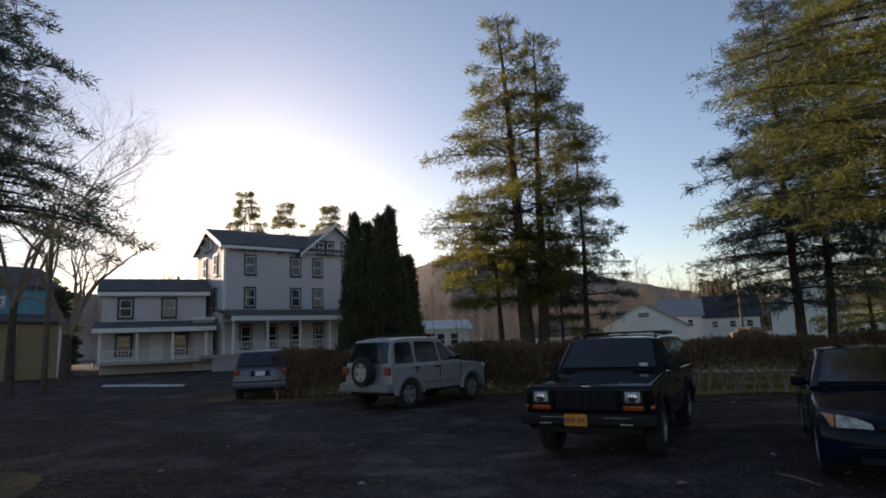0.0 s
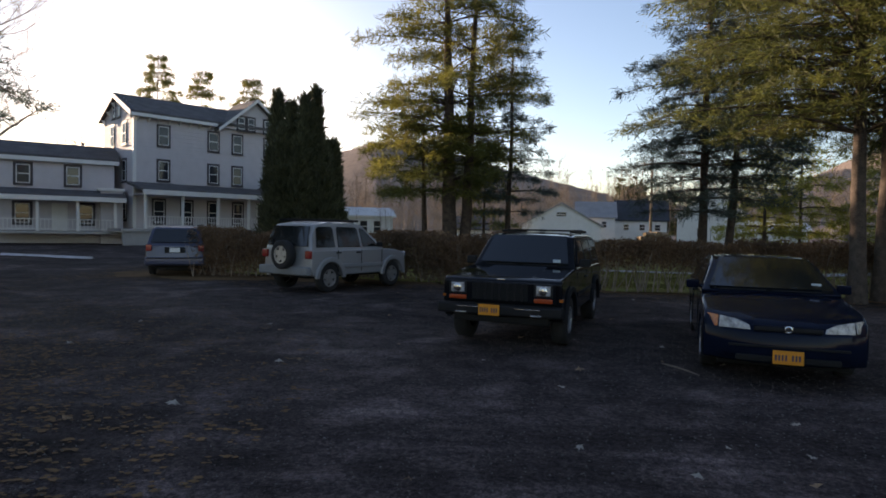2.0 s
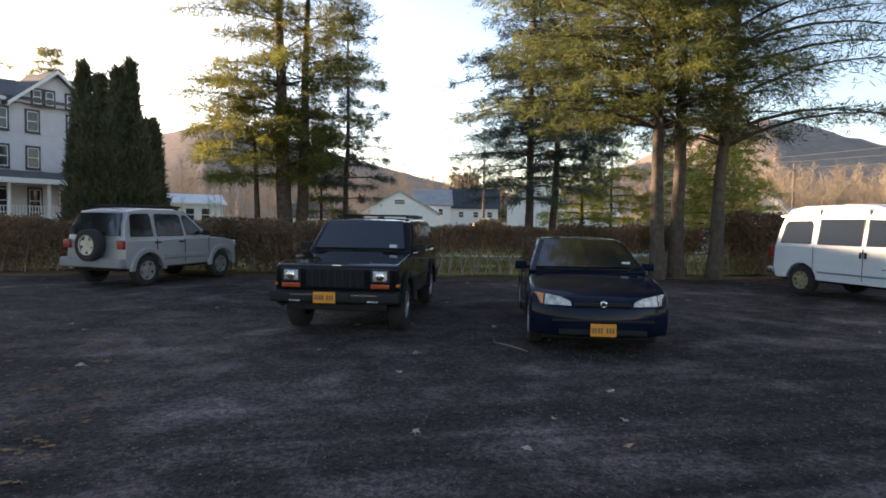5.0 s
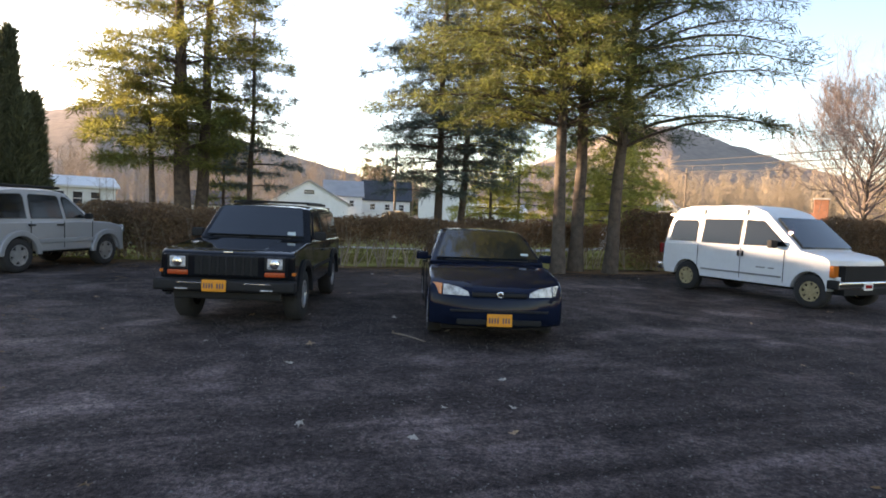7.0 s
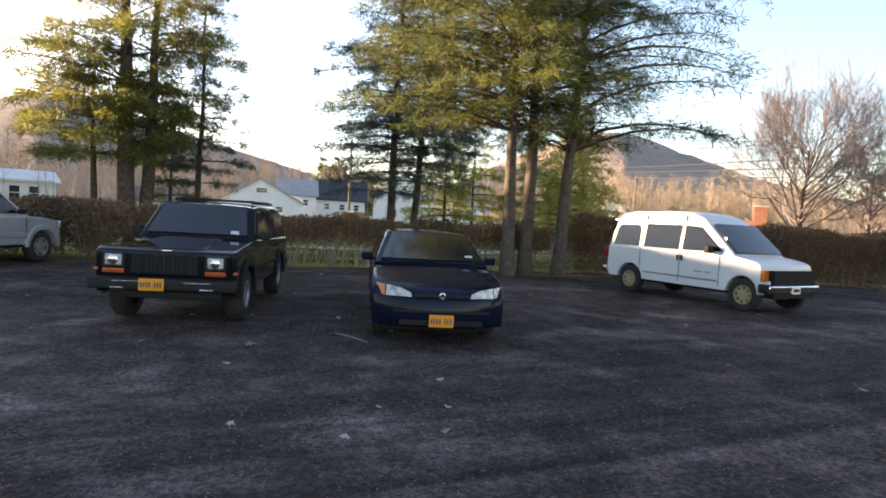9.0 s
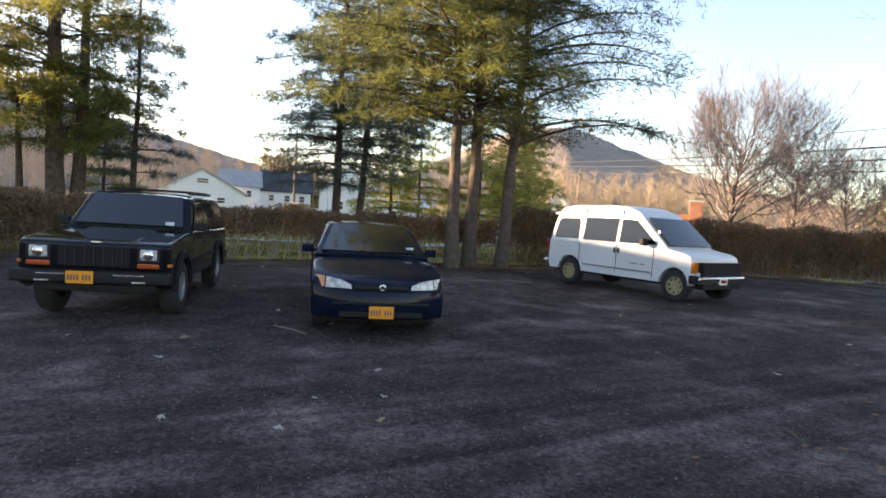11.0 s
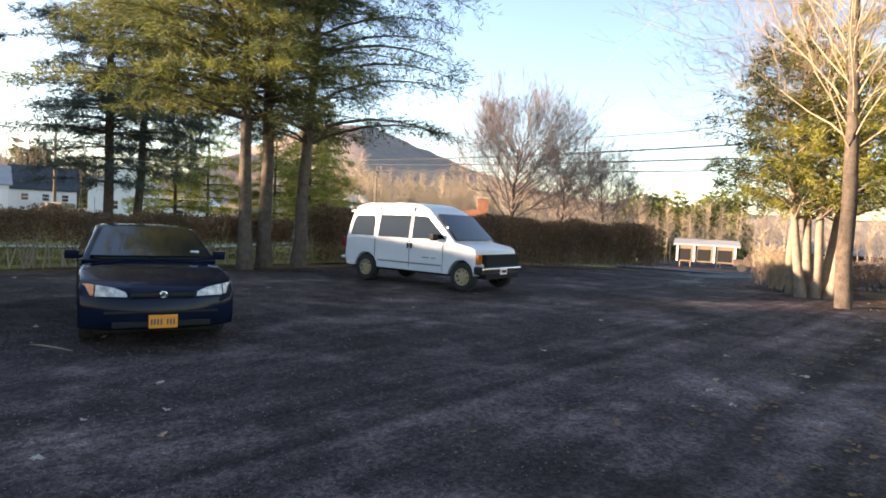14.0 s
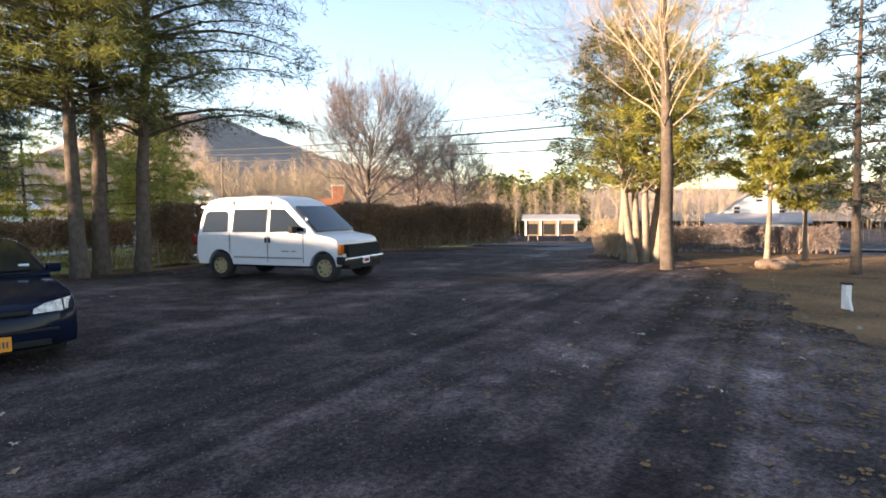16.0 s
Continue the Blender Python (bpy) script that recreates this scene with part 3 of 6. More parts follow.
def bit(car_ob, name, mat, x0, y0, z0, x1, y1, z1, bevel=0.012, label="", both=False, m=None):
    """A small rounded block on a vehicle; both: mirrored to the other side too."""
    part(name, box_bm(x0, y0, z0, x1, y1, z1), M[mat], car_ob, label, bevel=bevel, m=m)
    if both:
        part(name, box_bm(-x1, y0, z0, -x0, y1, z1), M[mat], car_ob, label, bevel=bevel, m=m)


def plate(car_ob, y, z, facing=1, x=0.0):
    p = part("number_plate", box_bm(x - 0.153, y - 0.008, z - 0.077, x + 0.153, y + 0.008, z + 0.077), M["plate"], car_ob, "amber number plate with dark bars", bevel=0.006)
    for x0 in (-0.122, -0.088, -0.054, 0.012, 0.046, 0.080, 0.112):
        x1 = x0 + 0.018
        part("plate_bar", box_bm(x + x0, y + facing * 0.006, z - 0.035, x + x1, y + facing * 0.0105, z + 0.03), M["plate_ink"], p)


def mirror_pair(car_ob, x, y, z, mat="plastic", size=(0.17, 0.09, 0.13)):
    for sg in (-1, 1):
        bm = box_bm(sg * x - size[0] / 2 + sg * 0.1, y - size[1] / 2, z - size[2] / 2, sg * x + size[0] / 2 + sg * 0.1, y + size[1] / 2, z + size[2] / 2)
        box_bm(sg * x - 0.05, y - 0.02, z - 0.05, sg * x + 0.05, y + 0.02, z, bm)
        part("door_mirror", bm, M[mat], car_ob, "black door mirror", bevel=0.025, segs=3)


def seams(car_ob, hw, ys, z0, z1, S):
    for y in ys:
        for sg in (-1, 1):
            part("door_seam", box_bm(sg * hw - 0.004, y * S - 0.006, z0, sg * hw + 0.004, y * S + 0.006, z1), M["under"], car_ob)


def black_jeep():
    S, hw = 1.12, 0.87
    c = car("black_jeep", pose(1.06, 10.62, 0, 0, 0, 162.5), "black boxy four-wheel-drive estate with a slatted grille", S, M["paint_black"],
            [(-2.02, 0.40), (-2.08, 0.62), (-2.07, 1.05), (0.62, 1.115), (1.2, 1.085), (1.90, 1.005), (1.975, 0.955), (1.98, 0.50), (1.93, 0.42)],
            [(-2.06, 1.0), (-1.98, 1.35), (-1.86, 1.60), (-1.5, 1.635), (0.0, 1.645), (0.34, 1.605), (0.80, 1.10), (0.78, 1.0), (-2.0, 1.0)],
            (1.28, -1.30), hw, 1.08, 0.24,
            [[(-1.85, 1.13), (-1.78, 1.51), (-1.05, 1.53), (-1.05, 1.13)], [(-0.98, 1.13), (-0.98, 1.53), (-0.28, 1.53), (-0.28, 1.13)], [(-0.20, 1.13), (-0.20, 1.53), (0.20, 1.53), (0.54, 1.13)]],
            ((0.765, 1.135, 0.72), (0.375, 1.565, 0.61)), ((-2.045, 1.1, 0.68), (-1.93, 1.5, 0.6)), rim=("alloy", 5, 0.20), bow=(0.03, 0.03), crown=0.012, arch=0.43, tyre=(0.365, 0.225), sill=0.44)
    f = 1.985 * S
    part("grille_panel", box_bm(-0.80, f - 0.03, 0.66, 0.80, f + 0.03, 0.95), M["paint_black"], c, bevel=0.02)
    for i in range(8):
        x = -0.37 + i * 0.106
        bit(c, "grille_slot", "under", x - 0.032, f + 0.012, 0.695, x + 0.032, f + 0.034, 0.925, 0.004)
    for sg in (-1, 1):
        x = sg * 0.62
        hl = part("headlight", box_bm(x - 0.105, f + 0.0, 0.775, x + 0.105, f + 0.045, 0.925), M["lamp_clear"], c, "clear rectangular headlight", bevel=0.02)
        bit(c, "headlight_bezel", "plastic", x - 0.135, f - 0.01, 0.755, x + 0.135, f + 0.036, 0.945, 0.012)
        bit(c, "turn_signal", "lamp_orange", x - 0.13, f, 0.68, x + 0.13, f + 0.04, 0.742, 0.01, "orange turn signal")
        bit(c, "side_marker", "lamp_amber", sg * 0.83, f - 0.16, 0.70, sg * 0.875, f - 0.03, 0.74, 0.005)
        part("wheel_flare", prism_bm([(1.28 * S + math.cos(a) * r, 0.365 + math.sin(a) * r) for r, rng in ((0.50, range(0, 11)), (0.42, range(10, -1, -1))) for a in [math.pi * i / 10 for i in rng]],
                                     sg * 0.84, sg * 0.905), M["plastic"], c, bevel=0.01)
        part("wheel_flare", prism_bm([(-1.30 * S + math.cos(a) * r, 0.365 + math.sin(a) * r) for r, rng in ((0.50, range(0, 11)), (0.42, range(10, -1, -1))) for a in [math.pi * i / 10 for i in rng]],
                                     sg * 0.84, sg * 0.905), M["plastic"], c, bevel=0.01)
        bit(c, "roof_rail", "plastic", sg * 0.60 - 0.02, -1.7 * S, 1.64, sg * 0.60 + 0.02, -0.05 * S, 1.685, 0.012)
    bit(c, "front_bumper", "plastic", -0.90, f - 0.05, 0.485, 0.90, f + 0.13, 0.635, 0.03, "black front bumper with pale strips")
    for x0, x1 in ((-0.60, -0.25), (0.25, 0.60)):
        bit(c, "bumper_strip", "chrome", x0, f + 0.125, 0.585, x1, f + 0.137, 0.60, 0.002)
    bit(c, "fog_light", "lamp_clear", -0.62, f + 0.1, 0.50, -0.46, f + 0.132, 0.525, 0.006, both=True)
    bit(c, "air_dam", "plastic", -0.70, f - 0.12, 0.36, 0.70, f - 0.04, 0.50, 0.02)
    plate(c, f + 0.142, 0.56, 1, 0.12)
    for y in (-1.4, -0.9, -0.3):
        bit(c, "rack_bar", "plastic", -0.60, y * S - 0.02, 1.67, 0.60, y * S + 0.02, 1.70, 0.008)
    bit(c, "badge", "chrome", -0.06, f - 0.06, 0.965, 0.06, f - 0.03, 0.993, 0.006)
    part("hood_bulge", prism_bm([(0.95 * S, 1.06), (1.86 * S, 0.985), (1.86 * S, 1.018), (0.95 * S, 1.118)], -0.44, 0.44), M["paint_black"], c, bevel=0.02)
    for i in range(7):
        x = -0.318 + i * 0.106
        bit(c, "grille_bar", "plastic", x - 0.017, f + 0.02, 0.69, x + 0.017, f + 0.045, 0.93, 0.006)
    for sg in (-1, 1):
        part("headlight_bulb", lathe_bm([(0.062, 0.0), (0.058, 0.012), (0.03, 0.02), (0.001, 0.022)], 16, "y"), M["chrome"], c, m=pose(sg * 0.62, f + 0.043, 0.85))
    mirror_pair(c, 0.84, 0.56 * S, 1.17)
    bit(c, "wiper", "plastic", -0.55, 0.845 * S, 1.125, -0.02, 0.865 * S, 1.14, 0.004)
    bit(c, "wiper", "plastic", 0.08, 0.845 * S, 1.125, 0.6, 0.865 * S, 1.14, 0.004)
    bit(c, "inspection_sticker", "sticker", -0.60, 0.765 * S, 1.175, -0.48, 0.775 * S, 1.225, 0.002)
    bit(c, "door_handle", "plastic", 0.865, -0.22 * S, 0.90, 0.89, -0.06 * S, 0.93, 0.008, both=True)
    bit(c, "rear_bumper", "plastic", -0.88, -2.2 * S, 0.46, 0.88, -2.05 * S, 0.62, 0.03)
    bit(c, "door_trim", "plastic", 0.855, -0.85 * S, 0.66, 0.878, 0.72 * S, 0.72, 0.006, both=True)
    seams(c, 0.862, (0.72, -0.25, -0.86), 0.5, 1.02, S)


def navy_sedan():
    S, hw = 1.15, 0.85
    c = car("navy_sedan", pose(4.22, 9.20, 0, 0, 0, 163.5), "dark navy four-door compact sedan with oval front badge", S, M["paint_navy"],
            [(-2.12, 0.32), (-2.2, 0.52), (-2.17, 0.86), (-2.05, 0.95), (-1.5, 0.97), (-0.5, 0.965), (0.85, 0.955), (1.3, 0.90), (1.85, 0.79), (2.08, 0.70), (2.17, 0.60), (2.20, 0.46), (2.19, 0.34), (2.10, 0.22)],
            [(-1.62, 0.94), (-1.1, 1.26), (-0.75, 1.355), (-0.3, 1.385), (0.12, 1.37), (0.32, 1.33), (1.05, 0.93), (1.0, 0.88), (-1.55, 0.88)],
            (1.33, -1.16), hw, 0.93, 0.42,
            [[(-1.35, 0.99), (-1.02, 1.22), (-0.52, 1.30), (-0.52, 0.98)], [(-0.45, 0.98), (-0.45, 1.305), (0.10, 1.295), (0.30, 1.25), (0.72, 0.99)]],
            ((1.02, 0.955, 0.72), (0.36, 1.315, 0.55)), ((-1.58, 0.97, 0.66), (-1.08, 1.275, 0.53)), rim=("alloy", 7, 0.185), bow=(0.34, 0.2), crown=0.05, arch=0.345, tyre=(0.30, 0.185), sill=0.22)
    f = 2.19 * S
    for sg in (-1, 1):
        def quad(pts, name, mat, label):
            bm = bmesh.new()
            a = [bm.verts.new((sg * x, y, z)) for x, y, z in pts]
            b = [bm.verts.new((sg * x, y - 0.12, z - 0.02)) for x, y, z in pts]
            n = len(pts)
            bm.faces.new(a)
            bm.faces.new(b[::-1])
            for i in range(n):
                bm.faces.new((a[i], b[i], b[(i + 1) % n], a[(i + 1) % n]))
            part(name, bm, M[mat], c, label, bevel=0.012, segs=3)
        quad([(0.36, f - 0.07, 0.60), (0.38, f - 0.09, 0.665), (0.50, f - 0.145, 0.715), (0.64, f - 0.205, 0.735), (0.680, f - 0.240, 0.740), (0.690, f - 0.198, 0.603)], "headlight", "lamp_clear", "clear swept-back headlight")
        quad([(0.700, f - 0.205, 0.605), (0.690, f - 0.245, 0.740), (0.765, f - 0.32, 0.746), (0.825, f - 0.44, 0.735), (0.822, f - 0.36, 0.62)], "corner_lamp", "lamp_amber" if sg > 0 else "lamp_clear", "amber corner lamp" if sg > 0 else "clear corner lamp")
    bit(c, "grille", "plastic", -0.34, f - 0.07, 0.605, 0.34, f - 0.02, 0.665, 0.015, "slim black grille")
    bit(c, "grille_bar", "paint_navy", -0.35, f - 0.065, 0.66, 0.35, f - 0.025, 0.675, 0.006)
    part("badge", lathe_bm([(0.042, f - 0.03), (0.042, f - 0.005), (0.032, f - 0.002), (0.030, f - 0.02)], 20, "y"), M["chrome"], c, "chrome oval badge", m=pose(0, 0, 0.64))
    bit(c, "lower_intake", "under", -0.52, f - 0.05, 0.27, 0.52, f + 0.005, 0.335, 0.015)
    bit(c, "bumper_moulding", "plastic", -0.60, f - 0.03, 0.43, 0.60, f + 0.01, 0.455, 0.006)
    plate(c, f + 0.02, 0.335, 1)
    mirror_pair(c, 0.82, 0.68 * S, 0.98, "paint_navy", (0.17, 0.10, 0.12))
    bit(c, "wiper", "plastic", -0.58, 1.05 * S, 0.955, -0.02, 1.07 * S, 0.97, 0.004)
    bit(c, "wiper", "plastic", 0.05, 1.05 * S, 0.955, 0.6, 1.07 * S, 0.97, 0.004)
    bit(c, "inspection_sticker", "sticker", -0.60, 0.925 * S, 1.02, -0.49, 0.94 * S, 1.065, 0.002)
    bit(c, "hanging_ornament", "tan", -0.02, 0.40 * S, 1.18, 0.02, 0.41 * S, 1.27, 0.006)
    seams(c, 0.853, (0.78, -0.48), 0.3, 0.95, S)
    bit(c, "door_handle", "plastic", 0.845, -0.32 * S, 0.80, 0.875, -0.16 * S, 0.83, 0.008, both=True)
    bit(c, "aerial", "plastic", 0.655, -0.0 * S, 1.3, 0.66, 0.01 * S, 1.75, 0.001, m=pose(0, 0, 0, 0, 0, 0))


def silver_suv():
    S, hw = 0.94, 0.88
    c = car("silver_suv", pose(-3.80, 16.75, 0, 0, 0, -31.0), "silver sport-utility vehicle with grey fender flares and rear spare wheel", S, M["paint_silver"],
            [(-2.02, 0.42), (-2.10, 0.60), (-2.06, 1.08), (0.72, 1.10), (1.5, 1.07), (1.95, 0.98), (2.08, 0.80), (2.10, 0.5), (2.0, 0.40)],
            [(-2.05, 1.05), (-1.98, 1.45), (-1.80, 1.74), (-1.4, 1.80), (-0.3, 1.80), (0.12, 1.75), (0.98, 1.10), (0.92, 1.03), (-2.0, 1.03)],
            (1.32, -1.33), hw, 1.05, 0.20,
            [[(-1.80, 1.15), (-1.74, 1.60), (-1.66, 1.65), (-1.20, 1.66), (-1.14, 1.60), (-1.12, 1.15)], [(-0.98, 1.15), (-0.98, 1.62), (-0.94, 1.66), (-0.24, 1.65), (-0.16, 1.60), (-0.10, 1.15)], [(0.02, 1.15), (-0.06, 1.58), (-0.02, 1.64), (0.14, 1.60), (0.70, 1.16)]],
            ((0.93, 1.10, 0.74), (0.14, 1.70, 0.64)), ((-2.05, 1.16, 0.74), (-1.88, 1.66, 0.64)), rim=("alloy", 5, 0.225), bow=(0.14, 0.08), crown=0.02, arch=0.42, tyre=(0.36, 0.22), sill=0.42)
    r = -2.08 * S
    for sg in (-1, 1):
        for yc in (1.32, -1.33):
            part("wheel_flare", prism_bm([(yc * S + math.cos(a) * q, 0.36 + math.sin(a) * q) for q, rng in ((0.53, range(0, 13)), (0.41, range(12, -1, -1))) for a in [math.pi * (i / 12) for i in rng]],
                                         sg * 0.86, sg * 0.945), M["paint_silver"], c, bevel=0.02)
        bit(c, "tail_light", "lamp_red", sg * 0.80 - 0.09, r - 0.02, 0.86, sg * 0.80 + 0.095, r + 0.07, 1.06, 0.02, "red tail light")
        bit(c, "roof_rail", "plastic", sg * 0.66 - 0.02, -1.7 * S, 1.80, sg * 0.66 + 0.02, 0.0, 1.855, 0.015)
    bit(c, "rear_bumper", "grey_plastic", -0.90, r - 0.12, 0.44, 0.90, r + 0.06, 0.66, 0.04, "grey rear bumper")
    sp = wheel(c, 0.0, 0.0, 0.36, 0.22, 1, M["alloy"], 5, 0.225)
    sp.matrix_basis = pose(0.10, r - 0.16, 0.95, 0, 0, -90)
    sp.name = "spare_wheel"
    bit(c, "side_moulding", "grey_plastic", 0.885, -0.88 * S, 0.60, 0.915, 0.88 * S, 0.70, 0.012, both=True)
    bit(c, "door_handle", "plastic", 0.89, -0.32 * S, 0.98, 0.925, -0.14 * S, 1.02, 0.01, both=True)
    bit(c, "door_handle", "plastic", 0.89, -1.12 * S, 0.98, 0.925, -0.94 * S, 1.02, 0.01, both=True)
    mirror_pair(c, 0.88, 0.58 * S, 1.20)
    for y in (-1.5, -0.9, -0.2):
        bit(c, "rack_bar", "plastic", -0.66, y * S - 0.02, 1.835, 0.66, y * S + 0.02, 1.86, 0.008)
    seams(c, 0.902, (0.80, -0.10, -1.05), 0.5, 1.08, S)
    bit(c, "headlight", "lamp_clear", 0.52, 2.0 * S, 0.80, 0.82, 2.08 * S, 0.98, 0.03, both=True)


def blue_wagon():
    S, hw = 1.05, 0.86
    c = car("blue_minivan", pose(-10.3, 20.7, 0, 0, 0, 21), "dusty blue family car seen from behind, parked by the hedge", S, M["paint_blue"],
            [(-2.1, 0.34), (-2.2, 0.52), (-2.16, 0.98), (0.9, 1.0), (1.7, 0.92), (2.12, 0.72), (2.18, 0.4), (2.1, 0.3)],
            [(-2.16, 0.95), (-2.02, 1.30), (-1.82, 1.54), (-1.3, 1.60), (0.0, 1.60), (0.3, 1.55), (1.25, 0.98), (1.2, 0.93), (-2.1, 0.93)],
            (1.35, -1.30), hw, 0.96, 0.24,
            [[(-1.95, 1.04), (-1.75, 1.44), (-1.2, 1.47), (-1.2, 1.04)], [(-1.1, 1.04), (-1.1, 1.47), (-0.35, 1.47), (-0.35, 1.04)], [(-0.25, 1.04), (-0.25, 1.47), (0.25, 1.42), (0.8, 1.05)]],
            ((1.2, 1.0, 0.72), (0.36, 1.53, 0.62)), ((-2.14, 1.06, 0.70), (-1.92, 1.47, 0.60)), rim=("alloy", 6, 0.2), bow=(0.2, 0.12), crown=0.02, arch=0.37, tyre=(0.32, 0.19), sill=0.3)
    r = -2.18 * S
    for sg in (-1, 1):
        bit(c, "tail_light", "lamp_red", sg * 0.76 - 0.08, r - 0.005, 0.80, sg * 0.76 + 0.09, r + 0.12, 1.0, 0.02, "red tail light")
    bit(c, "rear_bumper", "paint_blue", -0.86, r - 0.09, 0.36, 0.86, r + 0.1, 0.60, 0.04)
    bit(c, "bumper_strip", "plastic", -0.80, r - 0.097, 0.55, 0.80, r - 0.08, 0.585, 0.004)
    bit(c, "plate_recess", "plastic", -0.30, r - 0.012, 0.74, 0.30, r + 0.02, 0.92, 0.01)
    bit(c, "number_plate", "white", -0.15, r - 0.022, 0.76, 0.15, r - 0.010, 0.90, 0.004, "pale number plate")
    bit(c, "roof_rail", "plastic", 0.60, -1.6 * S, 1.60, 0.64, -0.1 * S, 1.64, 0.01, both=True)
    mirror_pair(c, 0.84, 0.75 * S, 1.08)


def white_van():
    S, hw = 1.04, 0.95
    c = car("white_van", pose(12.22, 10.92, 0, 0, 0, 187.0), "white conversion van with raised roof and gold-tinted wheels", S, M["paint_white"],
            [(-2.06, 0.38), (-2.14, 0.58), (-2.12, 1.14), (0.9, 1.16), (1.35, 1.17), (1.90, 1.07), (2.03, 1.0), (2.065, 0.92), (2.065, 0.50), (2.02, 0.40)],
            [(-2.12, 1.1), (-2.07, 1.5), (-1.98, 1.80), (-1.85, 2.00), (-1.5, 2.08), (-0.3, 2.10), (0.25, 2.07), (0.55, 1.97), (0.72, 1.82), (1.42, 1.15), (1.38, 1.08), (-2.06, 1.08)],
            (1.62, -1.36), hw, 1.12, 0.16,
            [[(-1.92, 1.20), (-1.86, 1.62), (-1.78, 1.70), (-1.22, 1.71), (-1.16, 1.62), (-1.16, 1.20)], [(-0.98, 1.19), (-0.98, 1.74), (-0.02, 1.75), (-0.02, 1.19)], [(0.10, 1.19), (0.10, 1.75), (0.50, 1.73), (1.08, 1.22)]],
            ((1.39, 1.19, 0.84), (0.77, 1.79, 0.74)), ((-2.115, 1.2, 0.75), (-2.03, 1.62, 0.68)), rim=("steel_gold", 8, 0.205), bow=(0.09, 0.06), crown=0.02, arch=0.405, tyre=(0.345, 0.21), sill=0.38)
    f = 2.07 * S
    for sg in (-1, 1):
        part("roof_seam", box_bm(sg * 0.838 - 0.012, -1.96 * S, 1.845, sg * 0.838 + 0.012, 0.50 * S, 1.86), M["grey_plastic"], c)
        for y in (-1.02, 0.08):
            part("roof_joint", box_bm(sg * 0.815 - 0.022, y * S - 0.006, 1.86, sg * 0.815 + 0.018, y * S + 0.006, 1.99), M["grey_plastic"], c)
    bit(c, "grille", "plastic", -0.44, f - 0.02, 0.67, 0.44, f + 0.02, 0.89, 0.02, "black front grille")
    for i in range(4):
        bit(c, "grille_bar", "grey_plastic", -0.42, f + 0.015, 0.69 + i * 0.055, 0.42, f + 0.028, 0.702 + i * 0.055, 0.003)
    for sg in (-1, 1):
        bit(c, "headlight", "lamp_clear", sg * 0.60 - 0.14, f - 0.08, 0.69, sg * 0.60 + 0.14, f + 0.036, 0.88, 0.02, "rectangular headlight")
        bit(c, "turn_signal", "lamp_amber", sg * 0.86 - 0.09, f - 0.14, 0.66, sg * 0.86 + 0.085, f - 0.015, 0.90, 0.02, "amber corner lamp")
        bit(c, "tail_light", "lamp_red", sg * 0.88 - 0.06, -2.22 * S, 0.85, sg * 0.88 + 0.06, -2.15 * S, 1.1, 0.015, "red tail light")
        bit(c, "bumper_end", "plastic", sg * 0.93 - 0.06, f - 0.12, 0.44, sg * 0.93 + 0.06, f + 0.10, 0.62, 0.03)
    bit(c, "front_bumper", "chrome", -0.93, f - 0.10, 0.43, 0.93, f + 0.12, 0.60, 0.035, "chrome front bumper with black rub strip")
    bit(c, "bumper_strip", "plastic", -0.93, f + 0.112, 0.49, 0.93, f + 0.13, 0.545, 0.006)
    bit(c, "front_valance", "paint_white", -0.85, f - 0.1, 0.58, 0.85, f + 0.02, 0.68, 0.02)
    p = part("number_plate", box_bm(-0.15, f + 0.125, 0.42, 0.15, f + 0.14, 0.57), M["white"], c, "pale number plate with dark bars", bevel=0.005)
    part("plate_bar", box_bm(-0.11, f + 0.137, 0.46, 0.11, f + 0.144, 0.53), M["lamp_red"], p)
    bit(c, "rear_bumper", "chrome", -0.92, -2.30 * S, 0.44, 0.92, -2.14 * S, 0.60, 0.03)
    mirror_pair(c, 0.96, 0.86 * S, 1.25, "plastic", (0.20, 0.12, 0.17))
    bit(c, "side_moulding", "grey_plastic", 0.945, -0.94 * S, 0.545, 0.966, 1.02 * S, 0.585, 0.006, both=True)
    bit(c, "door_handle", "plastic", 0.945, -0.01 * S, 0.93, 0.975, 0.03 * S, 1.06, 0.008, both=True)
    bit(c, "door_handle", "plastic", 0.945, 0.10 * S, 0.93, 0.975, 0.14 * S, 1.06, 0.008, both=True)
    bit(c, "gutter", "paint_white", 0.83, -2.0 * S, 1.80, 0.86, 0.45 * S, 1.83, 0.008, both=True)
    bit(c, "body_crease", "paint_white", 0.948, -2.05 * S, 0.905, 0.957, 1.5 * S, 0.915, 0.002, both=True)
    for y, w in ((0.56, 0.22), (0.80, 0.14)):
        bit(c, "door_badge", "grey_plastic", 0.955, y * S - w / 2, 0.715, 0.962, y * S + w / 2, 0.745, 0.002, both=True)
    seams(c, 0.951, (1.06, 0.06, -1.06), 0.45, 1.14, S)
    seams(c, 0.862, (0.04,), 1.15, 1.76, S)
    bit(c, "roof_vent", "paint_white", -0.3, -0.9 * S, 2.06, 0.3, -0.4 * S, 2.10, 0.02)


black_jeep()
navy_sedan()
silver_suv()
blue_wagon()
white_van()


